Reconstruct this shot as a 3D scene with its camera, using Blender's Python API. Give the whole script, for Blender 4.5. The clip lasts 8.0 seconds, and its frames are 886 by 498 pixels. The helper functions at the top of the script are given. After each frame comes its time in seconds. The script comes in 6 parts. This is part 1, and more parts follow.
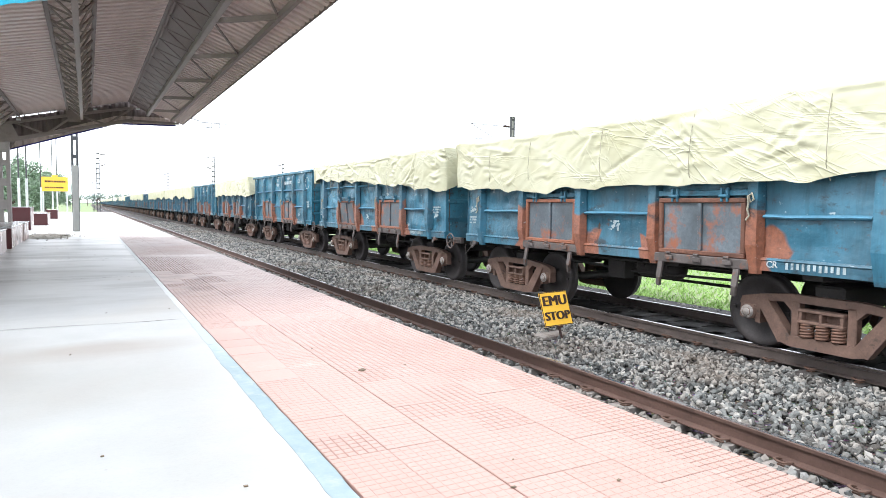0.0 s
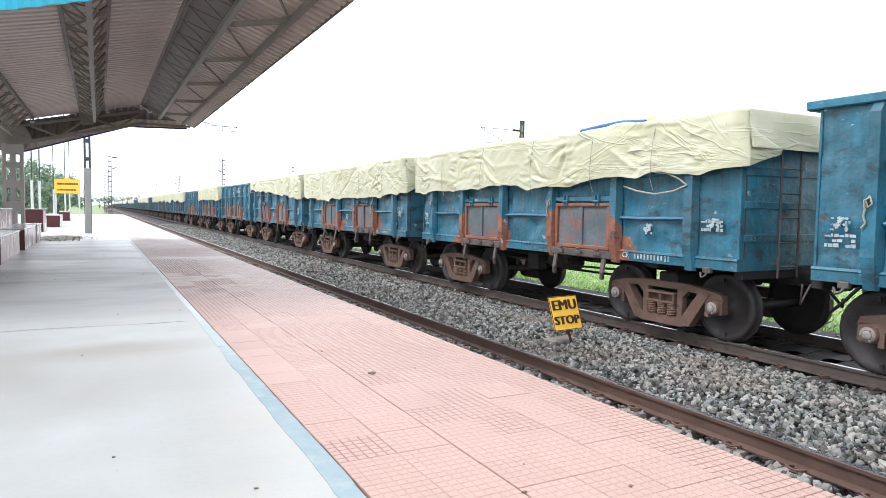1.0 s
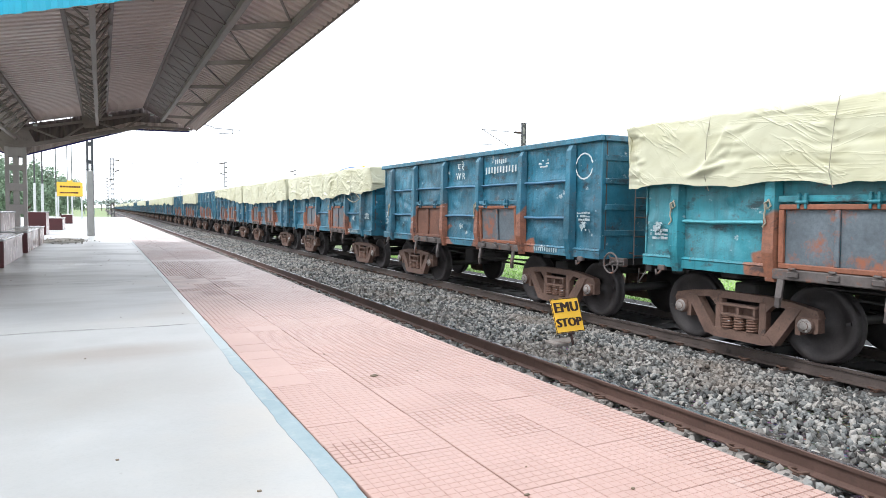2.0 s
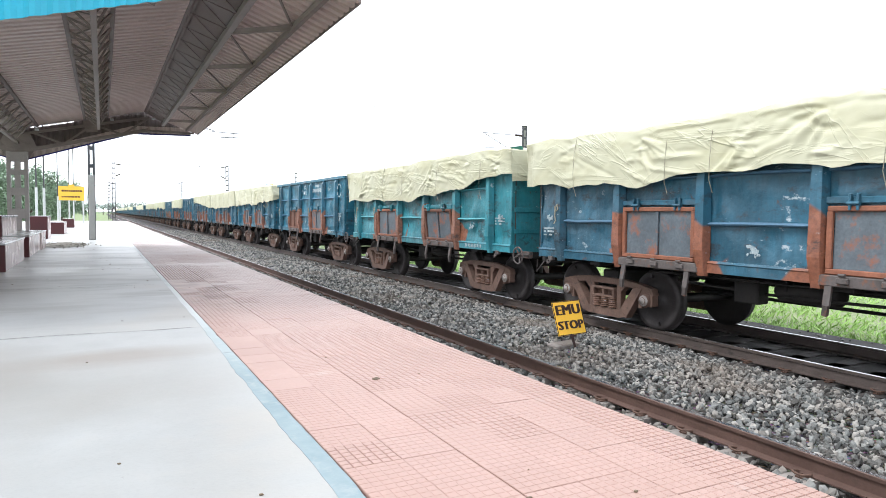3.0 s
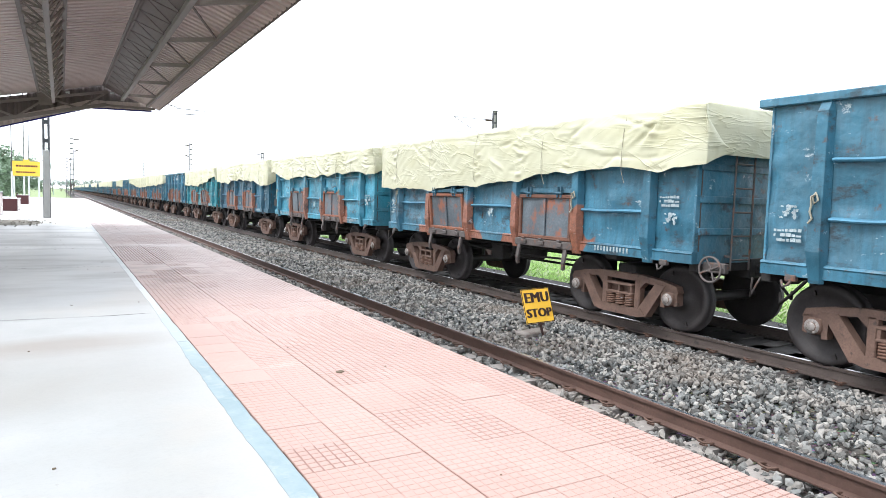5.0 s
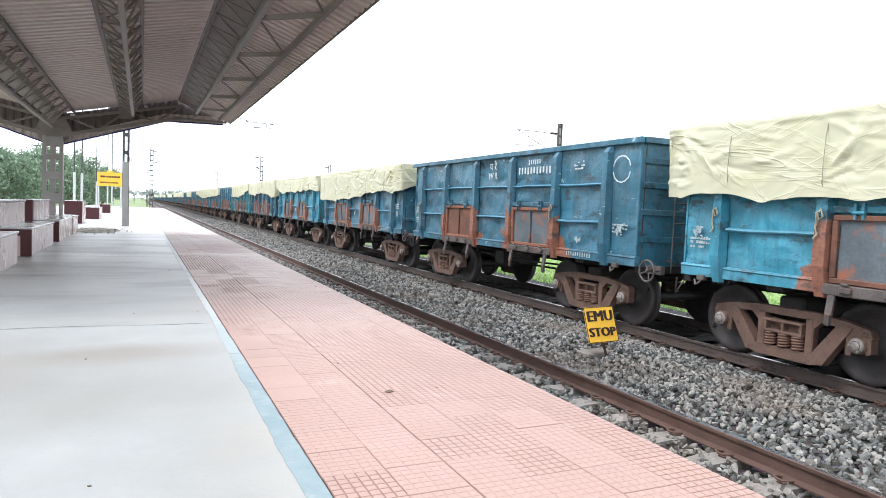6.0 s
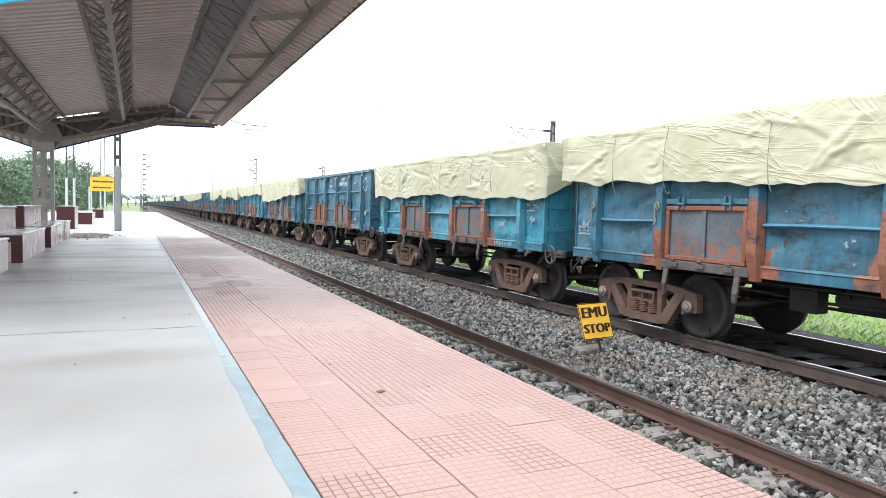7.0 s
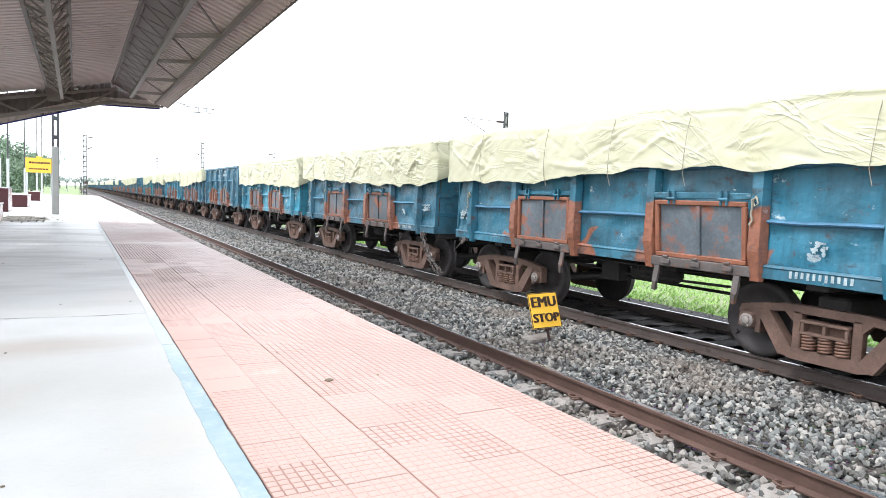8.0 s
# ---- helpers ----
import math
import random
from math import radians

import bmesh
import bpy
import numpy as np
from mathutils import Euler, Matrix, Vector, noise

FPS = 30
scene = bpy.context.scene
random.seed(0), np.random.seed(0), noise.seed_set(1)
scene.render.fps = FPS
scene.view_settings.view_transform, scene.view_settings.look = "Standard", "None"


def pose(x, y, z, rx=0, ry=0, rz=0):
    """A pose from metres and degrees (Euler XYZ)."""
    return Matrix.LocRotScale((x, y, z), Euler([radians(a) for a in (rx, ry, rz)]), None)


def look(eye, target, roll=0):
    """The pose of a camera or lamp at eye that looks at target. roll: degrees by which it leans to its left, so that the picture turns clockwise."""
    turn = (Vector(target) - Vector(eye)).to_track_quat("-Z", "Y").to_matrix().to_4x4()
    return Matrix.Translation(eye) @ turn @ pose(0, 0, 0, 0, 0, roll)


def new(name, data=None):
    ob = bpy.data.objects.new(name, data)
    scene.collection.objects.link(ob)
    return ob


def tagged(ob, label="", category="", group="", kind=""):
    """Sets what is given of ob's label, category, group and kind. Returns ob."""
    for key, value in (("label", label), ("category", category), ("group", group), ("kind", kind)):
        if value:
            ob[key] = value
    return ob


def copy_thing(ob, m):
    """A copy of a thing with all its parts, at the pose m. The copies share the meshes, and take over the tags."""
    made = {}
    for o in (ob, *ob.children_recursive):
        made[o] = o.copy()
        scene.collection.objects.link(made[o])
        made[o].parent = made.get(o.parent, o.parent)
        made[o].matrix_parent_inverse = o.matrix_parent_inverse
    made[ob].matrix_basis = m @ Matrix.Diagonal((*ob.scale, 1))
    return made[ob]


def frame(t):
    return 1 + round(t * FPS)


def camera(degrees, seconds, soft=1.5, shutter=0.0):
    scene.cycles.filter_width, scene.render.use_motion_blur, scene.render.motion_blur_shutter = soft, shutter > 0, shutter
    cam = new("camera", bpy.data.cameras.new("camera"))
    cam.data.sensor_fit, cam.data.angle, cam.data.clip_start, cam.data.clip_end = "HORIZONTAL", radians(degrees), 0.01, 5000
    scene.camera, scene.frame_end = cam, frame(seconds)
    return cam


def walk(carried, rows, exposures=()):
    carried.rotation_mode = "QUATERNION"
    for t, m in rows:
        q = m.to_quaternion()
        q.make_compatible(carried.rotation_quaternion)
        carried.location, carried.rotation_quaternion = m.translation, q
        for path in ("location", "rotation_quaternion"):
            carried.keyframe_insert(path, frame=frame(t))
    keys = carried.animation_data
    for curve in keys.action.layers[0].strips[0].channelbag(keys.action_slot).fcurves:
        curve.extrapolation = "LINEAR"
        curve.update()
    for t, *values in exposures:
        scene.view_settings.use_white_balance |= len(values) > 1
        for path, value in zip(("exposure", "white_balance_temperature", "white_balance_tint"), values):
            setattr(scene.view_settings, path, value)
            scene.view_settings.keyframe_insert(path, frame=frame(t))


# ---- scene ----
cam = camera(68.29, 8.0, 0.4)
EXPOSURES = ((0.0, 1.00, 6270, 10), (0.3, 0.91, 6270, 10), (0.9, 0.75, 6270, 10), (1.5, 0.70, 6270, 10), (3.0, 0.69, 6270, 10), (4.0, 0.64, 6270, 10), (4.5, 0.66, 6270, 10), (5.0, 0.95, 6270, 10), (5.4, 0.92, 6270, 10), (6.3, 0.68, 6270, 10), (7.0, 0.72, 6270, 10), (7.5, 0.85, 6270, 10), (8.0, 1.00, 6270, 10))
PATH = [
    (0.0, pose(-2.312, -3.658, 0.999, 86.248, -0.617, -28.526)),
    (0.5, pose(-2.324, -3.655, 0.999, 86.361, -1.051, -27.581)),
    (1.0, pose(-2.318, -3.649, 0.996, 86.566, -0.857, -27.732)),
    (1.5, pose(-2.322, -3.655, 1.001, 86.637, -0.868, -27.639)),
    (3.0, pose(-2.324, -3.653, 0.999, 87.015, -0.602, -27.482)),
    (3.5, pose(-2.323, -3.648, 1.000, 87.117, -0.901, -27.143)),
    (4.0, pose(-2.305, -3.628, 1.001, 87.124, -0.344, -26.723)),
    (4.5, pose(-2.276, -3.579, 1.002, 86.893, -1.239, -28.377)),
    (5.0, pose(-2.248, -3.483, 1.012, 85.654, -1.721, -30.243)),
    (5.2, pose(-2.232, -3.433, 1.018, 86.342, -1.852, -29.978)),
    (6.3, pose(-2.102, -3.343, 1.015, 86.505, -2.355, -23.733)),
    (6.5, pose(-2.097, -3.343, 1.013, 86.568, -1.976, -24.166)),
    (7.0, pose(-2.089, -3.345, 1.011, 86.562, -1.404, -25.149)),
    (7.5, pose(-2.080, -3.329, 1.003, 86.238, -2.124, -26.599)),
    (8.0, pose(-2.073, -3.328, 1.002, 85.765, -2.404, -29.292)),
]
walk(cam, PATH, EXPOSURES)

# ---- light ----
world = bpy.data.worlds.new("sky")
scene.world = world
world.use_nodes = True
wn, wl = world.node_tree.nodes, world.node_tree.links
sky = wn.new("ShaderNodeTexSky")
sky.sky_type, sky.sun_disc = "NISHITA", False
sky.sun_elevation, sky.sun_rotation = radians(52), radians(283)
sky.dust_density, sky.air_density = 4.0, 1.0
veil = wn.new("ShaderNodeMix")          # the cloud layer greys the sky
veil.data_type = "RGBA"
veil.inputs[0].default_value = 0.85
veil.inputs[7].default_value = (12.2, 12.6, 13.1, 1)
wl.new(sky.outputs[0], veil.inputs[6])
wl.new(veil.outputs[2], wn["Background"].inputs[0])
wn["Background"].inputs[1].default_value = 0.116
sun = new("sun", bpy.data.lights.new("sun", "SUN"))
sun.data.energy, sun.data.angle, sun.data.color = 1.3, radians(16), (1.0, 0.98, 0.95)
sun.matrix_world = look((0, 0, 50), (38, -9, 0))

# ---- levels of the place ----
ZR = -0.88                       # rail top; the platform is at 0
X_NEAR = (0.955, 2.70)           # rails of the platform line
X_FAR = (5.89, 7.635)            # rails of the goods line
XC = 6.762                       # middle of the goods line
Z_BED = ZR - 0.235               # ballast bed
Z_GROUND = -1.35


# ---- mesh building ----
class Build:
    """Collects vertices and faces for one mesh."""

    def __init__(self):
        self.v, self.f, self.smooth = [], [], []

    def add(self, vs, fs, smooth=False):
        n = len(self.v)
        self.v += [tuple(p) for p in vs]
        self.f += [tuple(n + i for i in f) for f in fs]
        self.smooth += [smooth] * len(fs)
        return self

    def box(self, x0, x1, y0, y1, z0, z1, b=0.0, m=None):
        """A block; b chamfers its edges; m turns or moves it."""
        lo, hi = Vector((x0, y0, z0)), Vector((x1, y1, z1))
        c, h = (lo + hi) / 2, (hi - lo) / 2
        h = Vector((abs(h.x), abs(h.y), abs(h.z)))
        b = min(b, h.x * 0.9, h.y * 0.9, h.z * 0.9)
        if b <= 0:
            vs = [Vector((sx * h.x, sy * h.y, sz * h.z)) for sx in (-1, 1) for sy in (-1, 1) for sz in (-1, 1)]
            fs = [(0, 1, 3, 2), (4, 6, 7, 5), (0, 4, 5, 1), (2, 3, 7, 6), (0, 2, 6, 4), (1, 5, 7, 3)]
        else:
            vs, idx = [], {}
            for sx in (-1, 1):
                for sy in (-1, 1):
                    for sz in (-1, 1):
                        s = (sx, sy, sz)
                        for a in range(3):
                            idx[s, a] = len(vs)
                            vs.append(Vector(s[k] * (h[k] - (0 if k == a else b)) for k in range(3)))
            fs = []
            for a in range(3):
                p, q = (a + 1) % 3, (a + 2) % 3
                for s in (-1, 1):
                    ring = []
                    for u, w in ((-1, -1), (1, -1), (1, 1), (-1, 1)):
                        key = [0, 0, 0]
                        key[a], key[p], key[q] = s, u, w
                        ring.append(idx[tuple(key), a])
                    fs.append(tuple(ring if s > 0 else ring[::-1]))
                for u in (-1, 1):
                    for w in (-1, 1):
                        k0, k1 = [0, 0, 0], [0, 0, 0]
                        k0[a], k0[p], k0[q] = -1, u, w
                        k1[a], k1[p], k1[q] = 1, u, w
                        r = (idx[tuple(k0), p], idx[tuple(k1), p], idx[tuple(k1), q], idx[tuple(k0), q])
                        fs.append(r if u * w > 0 else r[::-1])
            for sx in (-1, 1):
                for sy in (-1, 1):
                    for sz in (-1, 1):
                        s = (sx, sy, sz)
                        r = tuple(idx[s, a] for a in range(3))
                        fs.append(r if sx * sy * sz > 0 else r[::-1])
        vs = [v + c for v in vs]
        if m is not None:
            vs = [m @ v for v in vs]
        return self.add(vs, fs)

    def tube(self, p0, p1, r, n=8, r1=None, caps=True):
        """A round bar from p0 to p1."""
        p0, p1 = Vector(p0), Vector(p1)
        r1 = r if r1 is None else r1
        d = (p1 - p0).normalized()
        a = d.orthogonal().normalized()
        c = d.cross(a)
        vs = []
        for p, q in ((p0, r), (p1, r1)):
            vs += [p + q * (math.cos(2 * math.pi * k / n) * a + math.sin(2 * math.pi * k / n) * c) for k in range(n)]
        self.add(vs, [(k, (k + 1) % n, n + (k + 1) % n, n + k) for k in range(n)], True)
        if caps:
            self.add(vs, [tuple(range(n))[::-1], tuple(range(n, 2 * n))])
        return self

    def bar(self, p0, p1, w, h=None, up=(0, 0, 1)):
        """A square bar from p0 to p1."""
        p0, p1, h = Vector(p0), Vector(p1), w if h is None else h
        d = (p1 - p0).normalized()
        a = d.cross(Vector(up))
        a = (a if a.length > 1e-4 else d.orthogonal()).normalized()
        c = a.cross(d)
        vs = [p + s * a * w / 2 + t * c * h / 2 for p in (p0, p1) for s, t in ((-1, -1), (1, -1), (1, 1), (-1, 1))]
        return self.add(vs, [(0, 3, 2, 1), (4, 5, 6, 7)] + [(k, (k + 1) % 4, 4 + (k + 1) % 4, 4 + k) for k in range(4)])

    def path(self, pts, r, n=6):
        """A bent round bar along points."""
        pts = [Vector(p) for p in pts]
        m, vs = len(pts), []
        a = (pts[1] - pts[0]).orthogonal().normalized()
        for k, p in enumerate(pts):
            d = (pts[min(k + 1, m - 1)] - pts[max(k - 1, 0)]).normalized()
            a = (a - d * a.dot(d)).normalized()
            c = d.cross(a)
            vs += [p + r * (math.cos(2 * math.pi * j / n) * a + math.sin(2 * math.pi * j / n) * c) for j in range(n)]
        fs = [(k * n + j, k * n + (j + 1) % n, (k + 1) * n + (j + 1) % n, (k + 1) * n + j) for k in range(m - 1) for j in range(n)]
        self.add(vs, fs, True)
        return self.add([vs[j] for j in range(n)] + [vs[(m - 1) * n + j] for j in range(n)], [tuple(range(n))[::-1], tuple(range(n, 2 * n))])

    def prism(self, ring, lo, hi, axis="y"):
        """A flat outline pushed along an axis; ring in the other two coordinates."""
        put = {"y": lambda a, b, t: (a, t, b), "x": lambda a, b, t: (t, a, b), "z": lambda a, b, t: (a, b, t)}[axis]
        n = len(ring)
        vs = [put(a, b, t) for t in (lo, hi) for a, b in ring]
        return self.add(vs, [tuple(range(n)), tuple(range(2 * n - 1, n - 1, -1))] + [(k, n + k, n + (k + 1) % n, (k + 1) % n) for k in range(n)])

    def lathe(self, prof, m, n=24):
        """A profile (radius, height) turned about z, laid by m."""
        k = len(prof)
        vs = [m @ Vector((r * math.cos(2 * math.pi * i / n), r * math.sin(2 * math.pi * i / n), z)) for i in range(n) for r, z in prof]
        fs = [(i * k + j, ((i + 1) % n) * k + j, ((i + 1) % n) * k + j + 1, i * k + j + 1) for i in range(n) for j in range(k - 1)]
        return self.add(vs, fs, True)

    def grid(self, rows, smooth=True):
        nr, nc = len(rows), len(rows[0])
        return self.add([p for row in rows for p in row],
                        [(i * nc + j, i * nc + j + 1, (i + 1) * nc + j + 1, (i + 1) * nc + j) for i in range(nr - 1) for j in range(nc - 1)], smooth)

    def mesh(self, name, *mats, fix=True):
        me = bpy.data.meshes.new(name)
        me.from_pydata(self.v, [], self.f)
        me.polygons.foreach_set("use_smooth", self.smooth)
        for m in mats:
            me.materials.append(m)
        if fix and len(self.f) < 60000:
            bm = bmesh.new()
            bm.from_mesh(me)
            bmesh.ops.recalc_face_normals(bm, faces=bm.faces)
            bm.to_mesh(me)
            bm.free()
        me.update()
        return me


def thing(name, label, category, group="", m=None, kind=""):
    ob = new(name)
    ob.empty_display_size = 0.2
    if m is not None:
        ob.matrix_basis = m
    return tagged(ob, label, category, group, kind)


def part(name, b, material, parent, label="", m=None):
    """One mesh under a thing or a part. b: a Build or a mesh."""
    me = b.mesh(name, material) if isinstance(b, Build) else b
    ob = new(name, me)
    ob.parent = parent
    if m is not None:
        ob.matrix_basis = m
    if label:
        ob["label"] = label
    return ob


def solo(name, b, material, label, category="", group="", kind="", m=None):
    """A thing that is one mesh."""
    ob = new(name, b.mesh(name, material) if isinstance(b, Build) else b)
    if m is not None:
        ob.matrix_basis = m
    return tagged(ob, label, category, group, kind)


def lettering(text, size, depth=0.004, spacing=1.0):
    """A mesh of letters lying in x and y, centred."""
    cu = bpy.data.curves.new("letters", "FONT")
    cu.body, cu.size, cu.extrude = text, size, depth
    cu.align_x, cu.align_y = "CENTER", "CENTER"
    cu.space_character = spacing
    cu.resolution_u = 3
    tmp = bpy.data.objects.new("letters", cu)
    scene.collection.objects.link(tmp)
    me = bpy.data.meshes.new_from_object(tmp.evaluated_get(bpy.context.evaluated_depsgraph_get()))
    bpy.data.objects.remove(tmp)
    return me


# ---- materials ----
class Nodes:
    def __init__(self, name):
        self.m = bpy.data.materials.new(name)
        self.m.use_nodes = True
        self.t = self.m.node_tree
        self.bsdf = self.t.nodes["Principled BSDF"]
        self.where = None

    def n(self, kind, **kw):
        node = self.t.nodes.new(kind)
        for k, v in kw.items():
            node.inputs[k.replace("_", " ")].default_value = v
        return node

    def link(self, a, b):
        self.t.links.new(a, b)

    def coords(self, shuffle=True):
        """Object coordinates, shifted by the object's own random number."""
        if self.where is None:
            tc = self.n("ShaderNodeTexCoord")
            self.raw = tc.outputs["Object"]
            if shuffle:
                oi = self.n("ShaderNodeObjectInfo")
                mul = self.n("ShaderNodeMath")
                mul.operation = "MULTIPLY"
                mul.inputs[1].default_value = 71.0
                self.link(oi.outputs["Random"], mul.inputs[0])
                add = self.n("ShaderNodeVectorMath")
                self.link(self.raw, add.inputs[0])
                self.link(mul.outputs[0], add.inputs[1])
                self.where = add.outputs[0]
            else:
                self.where = self.raw
        return self.where

    def noise(self, scale, detail=4, rough=0.6, stretch=None):
        node = self.n("ShaderNodeTexNoise", Scale=scale, Detail=detail, Roughness=rough)
        src = self.coords()
        if stretch:
            mp = self.n("ShaderNodeMapping")
            mp.inputs["Scale"].default_value = stretch
            self.link(src, mp.inputs[0])
            src = mp.outputs[0]
        self.link(src, node.inputs["Vector"])
        return node.outputs["Fac"]

    def step(self, value, lo, hi, to0=0.0, to1=1.0):
        node = self.n("ShaderNodeMapRange")
        node.inputs[1].default_value, node.inputs[2].default_value = lo, hi
        node.inputs[3].default_value, node.inputs[4].default_value = to0, to1
        self.link(value, node.inputs[0])
        return node.outputs[0]

    def math(self, op, a, b=0.0):
        node = self.n("ShaderNodeMath")
        node.operation = op
        for k, v in enumerate((a, b)):
            if isinstance(v, (int, float)):
                node.inputs[k].default_value = v
            else:
                self.link(v, node.inputs[k])
        return node.outputs[0]

    def mix(self, fac, a, b, mode="MIX"):
        node = self.n("ShaderNodeMix")
        node.data_type, node.blend_type = "RGBA", mode
        for k, v in ((0, fac), (6, a), (7, b)):
            if isinstance(v, (int, float)):
                node.inputs[k].default_value = v
            elif isinstance(v, tuple):
                node.inputs[k].default_value = (*v, 1)
            else:
                self.link(v, node.inputs[k])
        return node.outputs[2]

    def done(self, color, rough=0.6, metal=0.0, bump=None, strength=0.3, dist=0.01, spec=0.5):
        b = self.bsdf
        if isinstance(color, tuple):
            b.inputs["Base Color"].default_value = (*color, 1)
        else:
            self.link(color, b.inputs["Base Color"])
        if isinstance(rough, (int, float)):
            b.inputs["Roughness"].default_value = rough
        else:
            self.link(rough, b.inputs["Roughness"])
        b.inputs["Metallic"].default_value = metal
        b.inputs["Specular IOR Level"].default_value = spec
        if bump is not None:
            bn = self.n("ShaderNodeBump", Strength=strength, Distance=dist)
            self.link(bump, bn.inputs["Height"])
            self.link(bn.outputs[0], b.inputs["Normal"])
        return self.m


def scaled(c, k):
    return tuple(min(1.0, v * k) for v in c)


def plain(name, c, rough=0.6, metal=0.0, var=0.25, big=2.0, fine=40.0, stain=None, amount=0.5, strength=0.25, dist=0.006, stretch=None):
    """A surface of one colour with broad and fine variation and, if given, stains of a second colour."""
    s = Nodes(name)
    a, b = s.noise(big, 5, 0.6, stretch), s.noise(fine, 4, 0.6, stretch)
    col = s.mix(s.step(a, 0.3, 0.7), scaled(c, 1 - var), scaled(c, 1 + var))
    col = s.mix(s.step(b, 0.35, 0.7, 0, 0.5), col, scaled(c, 1 - 1.3 * var))
    if stain:
        k = s.noise(big * 1.7, 8, 0.7, stretch)
        col = s.mix(s.step(k, 1 - amount, 1 - amount + 0.12), col, stain)
    return s.done(col, s.step(a, 0.3, 0.7, rough - 0.08, rough + 0.08), metal, b, strength, dist)


def wagon_paint(name, c, primer, spread, post=False):
    """Wagon paint: orange primer touched up round the doors, grime, rust runs, scuffs and bare scratches."""
    s = Nodes(name)
    broad, fine = s.noise(0.9, 5, 0.6), s.noise(14, 6, 0.7)
    streak = s.noise(3.0, 6, 0.65, (1, 3.0, 0.35))
    sep = s.n("ShaderNodeSeparateXYZ")
    s.link(s.raw, sep.inputs[0])
    ay = s.math("ABSOLUTE", sep.outputs[1])
    dy = s.math("ABSOLUTE", s.math("SUBTRACT", ay, 1.7))          # distance from the door's middle
    wob = s.math("MULTIPLY", s.math("SUBTRACT", s.noise(1.1, 1.2, 0.4), 0.5), 1.7)
    near = s.step(s.math("ADD", dy, wob), spread, spread + 0.05, 1, 0)
    zed = s.math("ADD", sep.outputs[2], s.math("MULTIPLY", s.math("SUBTRACT", s.noise(1.5, 1.2, 0.4), 0.5), 1.1))
    low = s.step(zed, 1.86, 1.92, 1, 0) if post else s.step(zed, 1.42, 1.46, 1, 0)
    patch = low if post else s.math("MULTIPLY", near, low)
    col = s.mix(s.step(broad, 0.3, 0.7), scaled(c, 0.62), scaled(c, 1.45))
    col = s.mix(s.step(streak, 0.45, 0.70, 0, 0.55), col, scaled(c, 0.42))
    col = s.mix(s.step(s.noise(0.6, 6, 0.7), 0.46, 0.66, 0, 0.20), col, (0.20, 0.225, 0.235))
    col = s.mix(s.math("MULTIPLY", patch, 0.9), col, s.mix(s.step(fine, 0.35, 0.7), primer, scaled(primer, 0.55)))
    col = s.mix(s.step(s.noise(2.2, 9, 0.72, (1, 0.8, 1.6)), 0.55, 0.64, 0, 0.8), col, (0.03, 0.035, 0.04))
    col = s.mix(s.step(s.noise(5.0, 10, 0.72), 0.60, 0.68, 0, 0.8), col, (0.10, 0.046, 0.028))
    col = s.mix(s.step(s.noise(3.2, 10, 0.70, (1, 0.8, 1.3)), 0.635, 0.68, 0, 0.8), col, (0.48, 0.54, 0.56))
    col = s.mix(s.step(s.noise(11.0, 6, 0.7, (1, 0.5, 1.6)), 0.66, 0.70, 0, 0.6), col, (0.42, 0.50, 0.54))
    h = s.math("ADD", s.math("MULTIPLY", s.noise(2.6, 3, 0.5), 0.6), s.math("MULTIPLY", fine, 0.08))
    return s.done(col, s.step(fine, 0.3, 0.7, 0.27, 0.50), 0.0, h, 1.0, 0.07)


ORANGE = (0.33, 0.118, 0.058)
COATS = {}
for word, c, spread in (("blue", (0.037, 0.140, 0.208), 1.15), ("teal", (0.030, 0.215, 0.262), 1.05), ("faded", (0.048, 0.245, 0.345), 1.1), ("deep", (0.024, 0.136, 0.204), 1.15), ("dark", (0.024, 0.104, 0.160), 1.1)):
    COATS[word] = (wagon_paint("wagon_%s_paint" % word, c, ORANGE, spread), wagon_paint("wagon_%s_post_paint" % word, c, ORANGE, spread, True))
M_BLUE, M_TEAL, M_FADED, M_DEEP, M_DARK = (COATS[k][0] for k in ("blue", "teal", "faded", "deep", "dark"))
POSTS = {a.name: b for a, b in COATS.values()}
M_PRIMER = plain("orange_primer", (0.26, 0.098, 0.055), 0.6, 0, 0.3, 3, 30, (0.10, 0.05, 0.035), 0.42)
M_DOOR = plain("worn_door_paint", (0.115, 0.14, 0.16), 0.55, 0, 0.4, 1.6, 25, (0.27, 0.10, 0.055), 0.485)
M_RUSTDOOR = plain("rusted_door", (0.16, 0.07, 0.045), 0.7, 0, 0.4, 2.2, 25, (0.07, 0.035, 0.025), 0.45)
M_BOGIE = plain("bogie_rust_dust", (0.145, 0.088, 0.067), 0.75, 0, 0.35, 4, 40, (0.045, 0.035, 0.03), 0.42)
M_SPRING = plain("spring_steel", (0.17, 0.09, 0.062), 0.6, 0, 0.3, 10, 60)
M_WHEEL = plain("wheel_steel", (0.048, 0.042, 0.042), 0.6, 0.2, 0.35, 4, 40, (0.05, 0.036, 0.03), 0.4)
M_UNDER = plain("underframe_grime", (0.026, 0.023, 0.022), 0.8, 0, 0.4, 4, 30)
M_GREYIRON = plain("grey_sill_iron", (0.105, 0.09, 0.085), 0.6, 0, 0.35, 4, 30, (0.2, 0.08, 0.045), 0.45)
M_AXLECAP = plain("axle_cap_grey", (0.32, 0.29, 0.27), 0.5, 0.2, 0.3, 14, 60, (0.12, 0.06, 0.04), 0.4)
